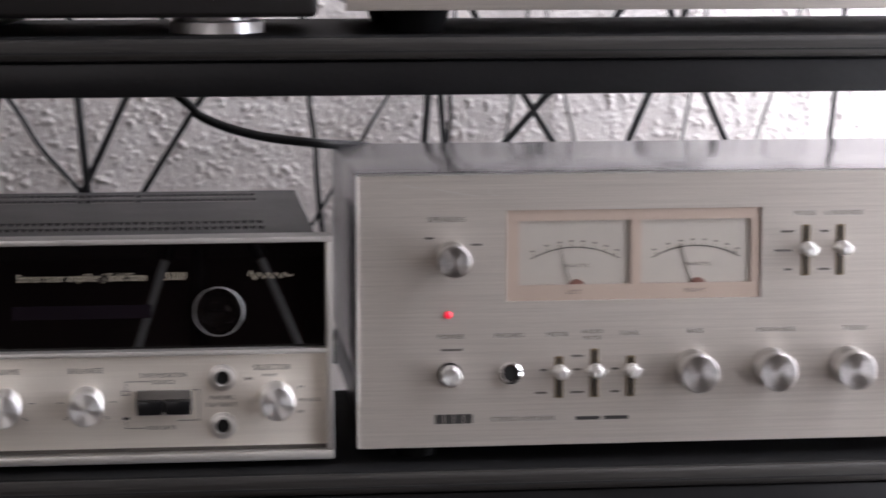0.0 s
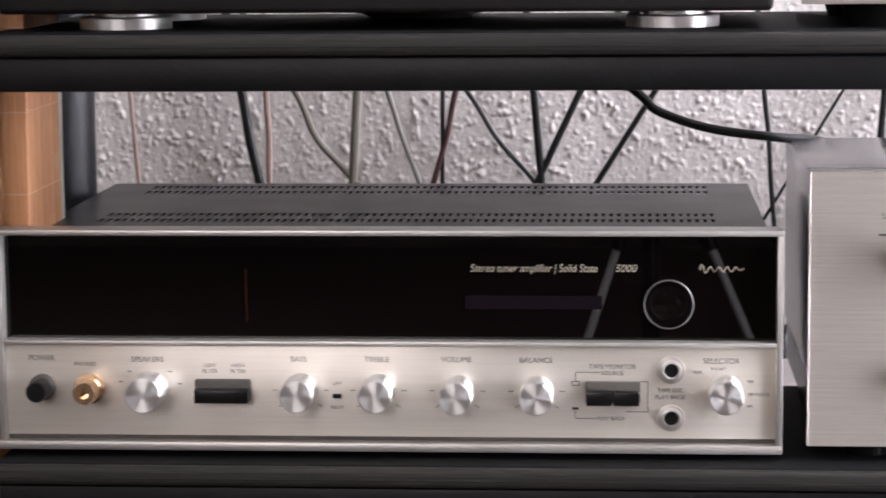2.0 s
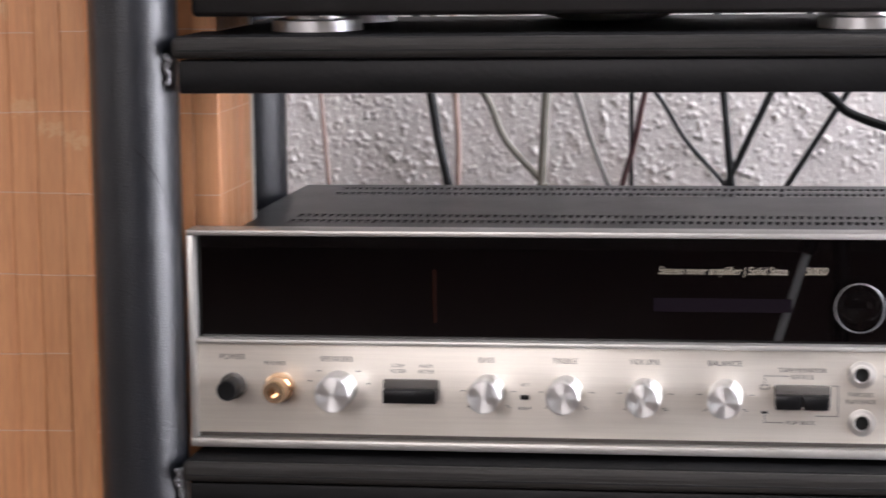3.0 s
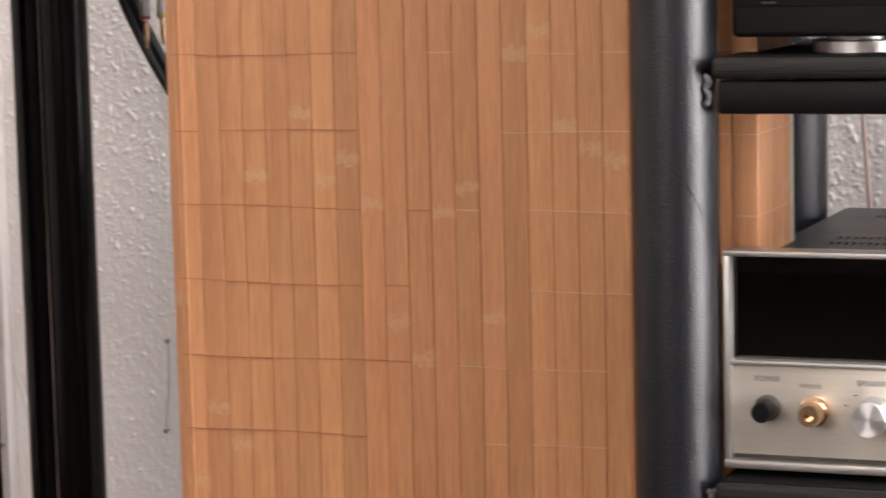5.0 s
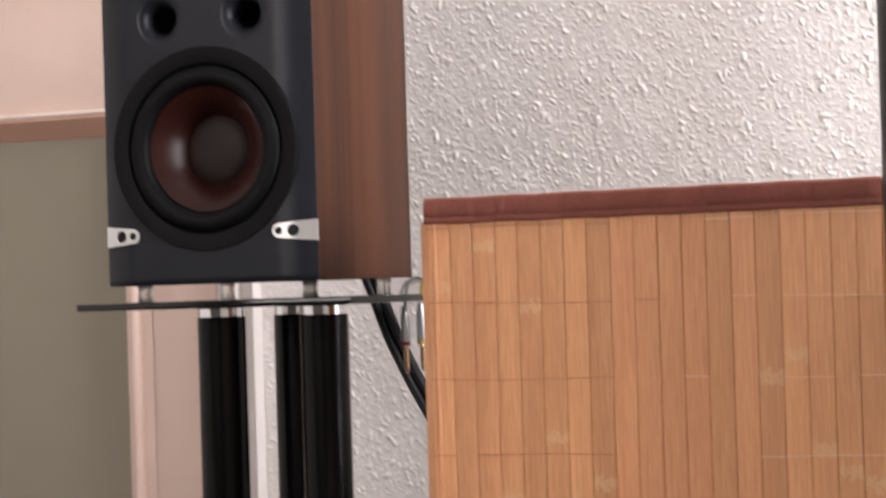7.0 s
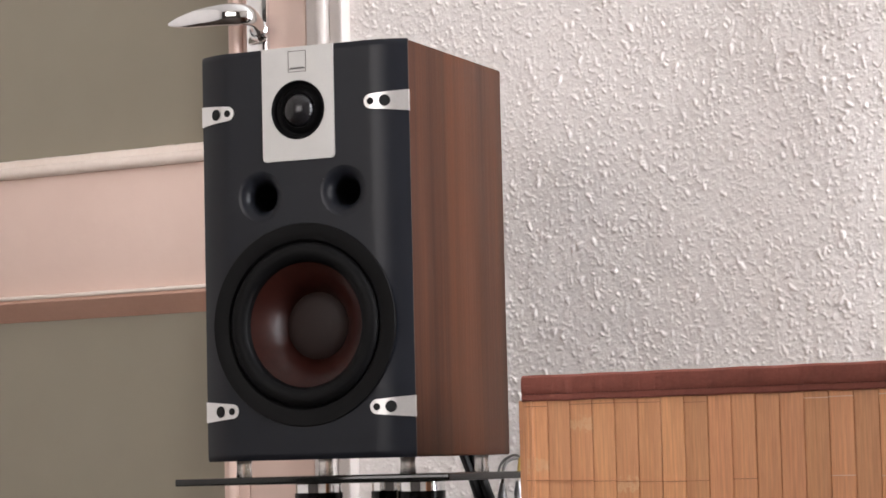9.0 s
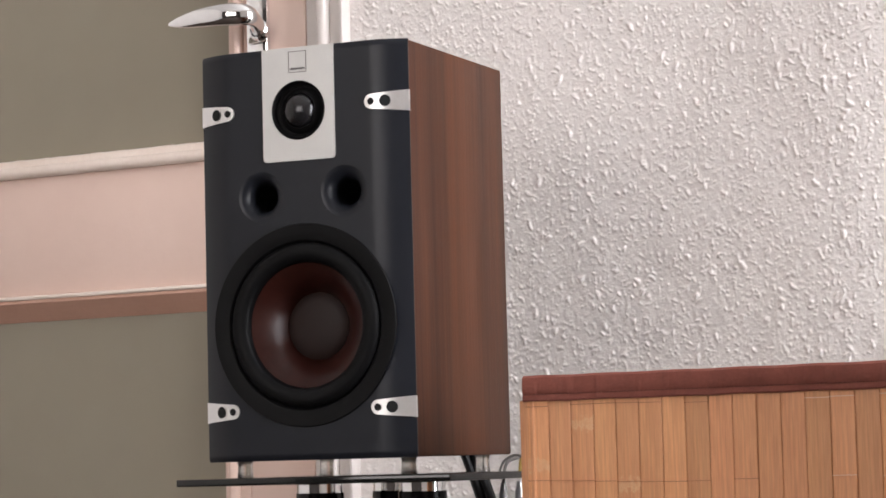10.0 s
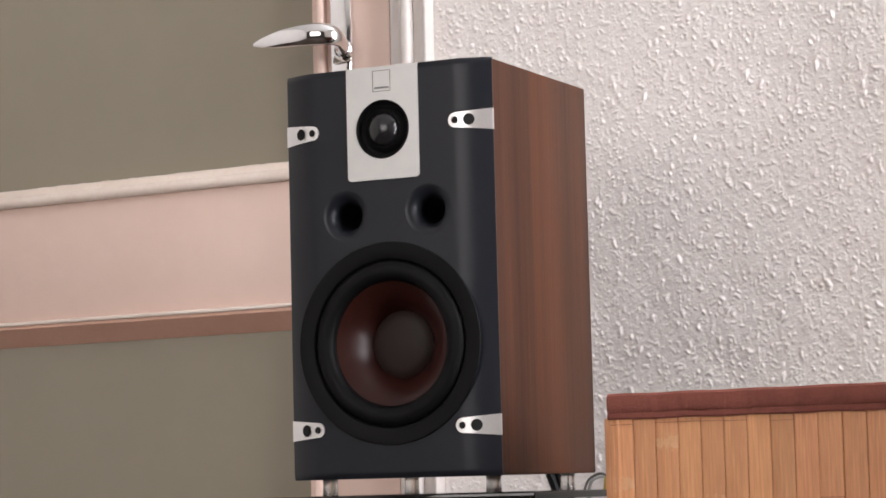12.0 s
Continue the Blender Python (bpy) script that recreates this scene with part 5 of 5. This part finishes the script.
    def edge_point(ang):
        dx, dz = math.cos(ang), math.sin(ang)
        t = []
        if dx > 1e-9: t.append((px1 - cx) / dx)
        if dx < -1e-9: t.append((px0 - cx) / dx)
        if dz > 1e-9: t.append((SH - 0.0002 - TZ) / dz)
        if dz < -1e-9: t.append((pz0 - TZ) / dz)
        best = min(t)
        return cx + dx * best, TZ + dz * best
    yy = -BULGE - 0.0011
    angs = sorted([2 * math.pi * q / ring for q in range(ring)] + [math.atan2(z - TZ, x - cx) % (2 * math.pi) for x in (px0, px1) for z in (pz0, SH - 0.0002)])
    def rounded(x, z):
        for ex in (px0 + rr, px1 - rr):
            if z < pz0 + rr and ((x < ex) if ex < cx else (x > ex)):
                v = Vector((x - ex, z - pz0 - rr))
                if v.length > rr:
                    v *= rr / v.length
                return ex + v.x, pz0 + rr + v.y
        return x, z
    for x in (px0, px1):
        g0 = math.atan2(pz0 - TZ, x - cx) % (2 * math.pi)
        angs += [g0 + q * 0.016 for q in (-3, -2, -1, 1, 2, 3)]
    angs = sorted(angs)
    vin = [bm.verts.new((cx + 0.0209 * math.cos(g), yy, TZ + 0.0209 * math.sin(g))) for g in angs]
    vout = [bm.verts.new((rounded(*edge_point(g))[0], yy, rounded(*edge_point(g))[1])) for g in angs]
    vback = [bm.verts.new((v.co.x, -BULGE + 0.0006, v.co.z)) for v in vout]
    for q in range(len(angs)):
        g = (q + 1) % len(angs)
        bm.faces.new((vin[q], vin[g], vout[g], vout[q]))
        bm.faces.new((vout[q], vout[g], vback[g], vback[q]))
    tp = local_part("tweeter_plate", bm, "silver", s, "satin silver plate")
    local_part("tweeter_horn", lathe(bmesh.new(), [(0.0211, 0.0012), (0.0206, 0.0016), (0.0196, 0.0008), (0.0185, -0.0022), (0.0165, -0.0030), (0.0140, -0.0006), (0.0128, -0.0002), (0.0122, -0.0014)], at(cx, TZ), 64), "rubber", tp, "black tweeter ring")
    prof = [(0.0124, -0.0016)]
    for q in range(1, 11):
        g = radians(90 * q / 10)
        prof.append((0.0122 * math.cos(g), -0.0016 + 0.0075 * math.sin(g)))
    prof[-1] = (0.0, prof[-1][1])
    local_part("tweeter_dome", lathe(bmesh.new(), prof, at(cx, TZ), 56), "dome", tp, "black silk dome")
    # engraved square with a short stroke for the maker's mark
    sq = [(cx - 0.0069, 0.2738), (cx + 0.0069, 0.2738), (cx + 0.0069, 0.2886), (cx - 0.0069, 0.2886), (cx - 0.0069, 0.2738)]
    local_part("engraved_square", line_strip(sq, yy, 0.0004, 0.0002), "ink_soft", tp)
    zig = [(cx - 0.0055 + 0.011 * q / 10, 0.2757 + (0.0012 if q % 2 else 0.0)) for q in range(11)]
    local_part("maker_mark", line_strip(zig, yy, 0.0007, 0.0002), "ink", tp)
    # grille lugs at the corners
    for side in (-1, 1):
        for z in (0.2482, 0.0352):
            bm = bmesh.new()
            long = 0.0305
            m_ = 12
            shape = []
            for q in range(m_ + 1):
                g = radians(90 + 180 * q / m_)
                shape.append((0.0052 + 0.0052 * math.cos(g), 0.0052 * math.sin(g)))
            outline = [(long, 0.0074)] + shape + [(long, -0.0074)]
            top, low = [], []

            def lug_y(u):
                return front(min(max(u, 0), SW)) - 0.0010
            fine = []
            for q in range(len(outline)):
                p0, p1 = outline[q], outline[(q + 1) % len(outline)]
                steps = 8 if math.dist(p0, p1) > 0.01 else 1
                for k in range(steps):
                    fine.append((p0[0] + (p1[0] - p0[0]) * k / steps, p0[1] + (p1[1] - p0[1]) * k / steps))
            for a, c in fine:
                u = (SW - long + a + 0.0002) if side > 0 else (long - a - 0.0002)
                top.append(bm.verts.new((u, lug_y(u), z + c)))
                low.append(bm.verts.new((u, lug_y(u) + 0.0022, z + c)))
            half = len(fine)
            f = bm.faces.new(top)
            for q in range(half):
                g = (q + 1) % half
                bm.faces.new((top[q], top[g], low[g], low[q]))
            bmesh.ops.triangulate(bm, faces=[f])
            lug = local_part("grille_lug", bm, "satin", s, "satin metal grille lug", smooth=False)
            for off, rad in ((0.0155, 0.0041), (0.0053, 0.0025)):
                u = SW - long + off if side > 0 else long - off
                slope = math.atan2(lug_y(u + 0.001) - lug_y(u - 0.001), 0.002)
                tilt = Matrix.Translation((u, lug_y(u) - 0.0003, z)) @ Matrix.Rotation(slope, 4, "Z")
                local_part("lug_hole", lathe(bmesh.new(), [(rad, 0.0001), (rad * 0.5, 0.0001), (0, 0.0001)], tilt, 24), "void", lug)
    for u in (0.018, 0.148):
        for y in (0.020, 0.150):
            local_part("foot", upright([(0, -0.0118), (0.0058, -0.0118), (0.0050, -0.004), (0.0056, 0.0004), (0, 0.0004)], (u, y, 0), 24), "clear", s, "clear soft foot")


loudspeaker()


def stand():
    s = thing("speaker_stand", (0, 0, 0), "speaker stand with smoked glass plate and gloss black tubes", "speaker stand")
    s.matrix_world = Matrix.Translation((0, 0, -0.6651)) @ SPK
    ztop = 0.6533
    local_part("top_plate", one_box(-0.0255, SW + 0.0255, -0.004, 0.235, ztop - 0.0052, ztop, bevel=0.0008), "plate", s, "smoked glass plate")
    local_part("base_plate", one_box(-0.06, SW + 0.06, -0.02, 0.28, 0.0, 0.012, bevel=0.002), "plate", s, "smoked glass base")
    for u, y in ((0.0372, 0.100), (0.1210, 0.100), (0.0722, 0.158)):
        tube = local_part("tube", upright([(0, 0.012), (0.0179, 0.012), (0.0179, 0.6405), (0, 0.6405)], (u, y, 0), 64), "gloss", s, "gloss black tube")
        local_part("collar", upright([(0.0163, 0.6404), (0.0172, 0.6406), (0.0172, 0.6470), (0.0163, 0.6481), (0, 0.6481)], (u, y, 0), 48), "chrome", tube, "chrome collar")


stand()


# ---- cables ----
def cable(pts, r, material, label, twin=0.0):
    c = thing("cable", pts[0], label, "cable", "hanging cables")
    part("sheath", hose(bmesh.new(), pts, r), material, c)
    if twin:
        part("sheath", hose(bmesh.new(), [(x + twin, y + 0.001, z + twin * 0.25) for x, y, z in pts], r), material, c)


def hanging(xa, za, xb, zb, y, r, material, label, bow=0.0):
    """A cable that hangs behind the shelves, through (xa, za) and (xb, zb), and goes on up and down."""
    s = (xa - xb) / (za - zb)
    top = min(0.74, za + 0.20)
    xt, xl = xa + s * 0.8 * (top - za), xb - s * (zb - 0.33)
    mid = ((xa + xb) / 2 + bow, y, (za + zb) / 2)
    cable([(xt, y, top), (xa + s * 0.06, y, za + 0.06), (xa, y, za), mid, (xb, y, zb), (xb - s * 0.05, y, zb - 0.05), (xl, y, 0.33)], r, material, label)


Y = 0.42
for a in ((-0.4618, 0.5290, -0.4569, 0.4618, 0.0015, "c_pink", "thin pink-grey cable behind the rack", 0.0),
          (-0.3770, 0.5287, -0.3649, 0.4618, 0.0036, "c_black", "thick black cable behind the rack", -0.001),
          (-0.3590, 0.5287, -0.3576, 0.4618, 0.0022, "c_pink", "thin pink-grey cable behind the rack", 0.001),
          (-0.3360, 0.5286, -0.2925, 0.4619, 0.0025, "c_olive", "olive grey cable behind the rack", -0.007),
          (-0.2905, 0.5285, -0.2942, 0.4683, 0.0034, "c_olive", "olive grey cable behind the rack", 0.0),
          (-0.2672, 0.5284, -0.2445, 0.4619, 0.0018, "c_grey", "thin grey cable behind the rack", -0.001),
          (-0.2267, 0.5283, -0.2271, 0.4619, 0.0017, "c_black", "thin black cable behind the rack", 0.0),
          (-0.2174, 0.5282, -0.2339, 0.4619, 0.0023, "c_red", "dark red cable behind the rack", 0.0015),
          (-0.2069, 0.5282, -0.1580, 0.4620, 0.0018, "c_black", "thin black cable behind the rack", -0.004),
          (-0.1587, 0.5280, -0.1530, 0.4620, 0.0030, "c_black", "thick black cable behind the rack", 0.0),
          (-0.1254, 0.5279, -0.1517, 0.4725, 0.0027, "c_black", "black cable behind the rack", 0.0),
          (-0.0706, 0.5278, -0.1120, 0.4620, 0.0023, "c_black", "black cable behind the rack", 0.0),
          (0.0109, 0.5275, 0.0165, 0.4620, 0.0020, "c_black", "thin black cable behind the rack", 0.001),
          (0.0683, 0.5300, 0.0513, 0.5015, 0.0013, "c_black", "thin black cable behind the rack", 0.0),
          (0.0987, 0.5297, 0.0965, 0.5011, 0.0028, "c_black", "thick black cable behind the rack", 0.0),
          (0.1084, 0.5296, 0.1105, 0.5009, 0.0024, "c_black", "black cable behind the rack", 0.0),
          (0.1156, 0.5296, 0.1140, 0.5008, 0.0014, "c_black", "thin black cable behind the rack", 0.001),
          (0.1871, 0.5289, 0.1616, 0.5004, 0.0028, "c_black", "thick black cable behind the rack", 0.0),
          (0.1721, 0.5291, 0.1902, 0.5001, 0.0025, "c_black", "black cable behind the rack", 0.0),
          (0.2656, 0.5299, 0.2529, 0.5011, 0.0027, "c_black", "thick black cable behind the rack", 0.0),
          (0.3096, 0.5295, 0.3222, 0.5012, 0.0027, "c_black", "thick black cable behind the rack", 0.0),
          (0.4090, 0.5300, 0.4061, 0.5012, 0.0020, "c_black", "black cable behind the rack", 0.0)):
    hanging(a[0], a[1], a[2], a[3], Y, a[4], a[5], a[6], a[7])
for xa, za, xb, zb in ((0.1653, 0.5258, 0.1611, 0.5022), (0.2056, 0.5267, 0.2119, 0.4991), (0.3017, 0.5276, 0.2963, 0.4991), (0.3643, 0.5271, 0.3550, 0.5002)):
    hanging(xa, za, xb, zb, 0.440, 0.0014, "c_grey", "thin grey cable against the wall")
cable([(-0.125, 0.255, 0.575), (-0.0818, 0.25, 0.5406), (-0.0686, 0.25, 0.5290), (-0.0348, 0.25, 0.5175), (0.0100, 0.25, 0.5113), (0.045, 0.285, 0.505), (0.09, 0.30, 0.49)], 0.0032, "c_black", "thick black power cable that arches over to the amplifier")
cable([(-1.046, 0.30, 0.70), (-1.0285, 0.30, 0.6625), (-1.0135, 0.30, 0.6235), (-0.9970, 0.30, 0.5909), (-0.9775, 0.30, 0.5575), (-0.93, 0.29, 0.49), (-0.87, 0.27, 0.40)], 0.0042, "c_black", "black twin speaker cable hanging behind the stand", twin=0.0074)


cable([(-1.2205, 0.446, 0.60), (-1.2205, 0.446, 0.50), (-1.2195, 0.446, 0.40), (-1.2165, 0.446, 0.312), (-1.2080, 0.444, 0.286), (-1.2010, 0.442, 0.255), (-1.196, 0.442, 0.18)], 0.0011, "c_white", "thin white wire along the door casing")


def wall_nail(x, y, z):
    p = thing("nail", (x, y, z), "small grey nail in the painted wall", "nail", "small nails")
    part("head", turned([(0.0022, 0.004), (0.0022, 0.0052), (0.0014, 0.0058), (0, 0.0060)], (x, y, z), 16), "c_grey", p)
    part("shank", turned([(0.0010, -0.004), (0.0010, 0.0042)], (x, y, z), 12), "c_grey", p)


wall_nail(-1.0688, 0.449, 0.2571)
wall_nail(-1.0640, 0.449, 0.3352)
wall_nail(-1.2265, 0.440, 0.2380)
loose = thing("thin_wire", (-1.0665, 0.446, 0.29), "thin grey wire strung between two nails", "wire")
part("wire", hose(bmesh.new(), [(-1.0640, 0.4455, 0.3352), (-1.0652, 0.4460, 0.2960), (-1.0688, 0.4455, 0.2571)], 0.0006, 8), "c_grey", loose)


def plugs():
    """Two bare banana plugs on short tails that hang beside the speaker."""
    for x, z, lab, band in ((-0.9435, 0.6545, "grey plug with red band on a short tail", "red_band"), (-0.9300, 0.6600, "silver plug on a yellow tail", "c_yellow")):
        p = thing("speaker_plug", (x, 0.205, z), lab, "plug", "loose speaker plugs")
        part("tail", hose(bmesh.new(), [(x + 0.010, 0.24, z - 0.002), (x + 0.006, 0.225, z + 0.008), (x + 0.001, 0.205, z + 0.005), (x, 0.20, z - 0.012)], 0.0013), "c_yellow" if band == "c_yellow" else "c_grey", p)
        k = 0.0 if band == "red_band" else -0.004
        body = part("barrel", upright([(0, -0.040), (0.0026, -0.040), (0.0034, -0.036), (0.0034, -0.018), (0.0024, -0.014), (0.0018, -0.010), (0, -0.010)], (x, 0.20, z + k), 24), "ring", p)
        part("band", upright([(0.0036, -0.039), (0.0036, -0.0365)], (x, 0.20, z + k), 20), band, body)
        part("pin", upright([(0, -0.060), (0.0012, -0.059), (0.0020, -0.052), (0.0018, -0.040), (0, -0.040)], (x + 0.0005, 0.20, z + k), 20), "gold", body)
    t = thing("wire_loop", (-0.925, 0.21, 0.655), "thin grey wire loop beside the speaker", "wire")
    part("wire", hose(bmesh.new(), [(-0.947, 0.20, 0.652), (-0.942, 0.20, 0.661), (-0.932, 0.20, 0.665), (-0.924, 0.20, 0.660), (-0.918, 0.20, 0.648)], 0.0010), "c_grey", t)


plugs()


# ---- the tripod that carries the camera, mirrored in the dial glass ----
def tripod():
    t = thing("tripod", (-0.06, -1.42, 0), "pale legged camera stand with a black column", "tripod")
    part("hub", upright([(0, 0.385), (0.018, 0.385), (0.020, 0.43), (0, 0.43)], (-0.059, -1.41, 0), 24), "black", t)
    part("column", upright([(0, 0.0), (0.010, 0.0), (0.010, 0.56), (0, 0.56)], (-0.062, -1.45, 0), 20), "black", t)
    part("yoke", one_box(-0.105, 0.005, -1.425, -1.405, 0.290, 0.315, bevel=0.004), "black", t)
    # black upper sleeves and pale lower tubes
    for xa, xb, xc in ((-0.059, -0.1016, -0.190), (-0.048, 0.008, 0.124)):
        part("leg_sleeve", hose(bmesh.new(), [(xa, -1.41, 0.405), ((xa + xb) / 2, -1.405, 0.339), (xb, -1.40, 0.273)], 0.0095, 14), "black", t)
        part("leg", hose(bmesh.new(), [(xb, -1.40, 0.273), ((xb + xc) / 2, -1.395, 0.1365), (xc, -1.39, 0.0)], 0.0050, 14), "tripod", t)


tripod()
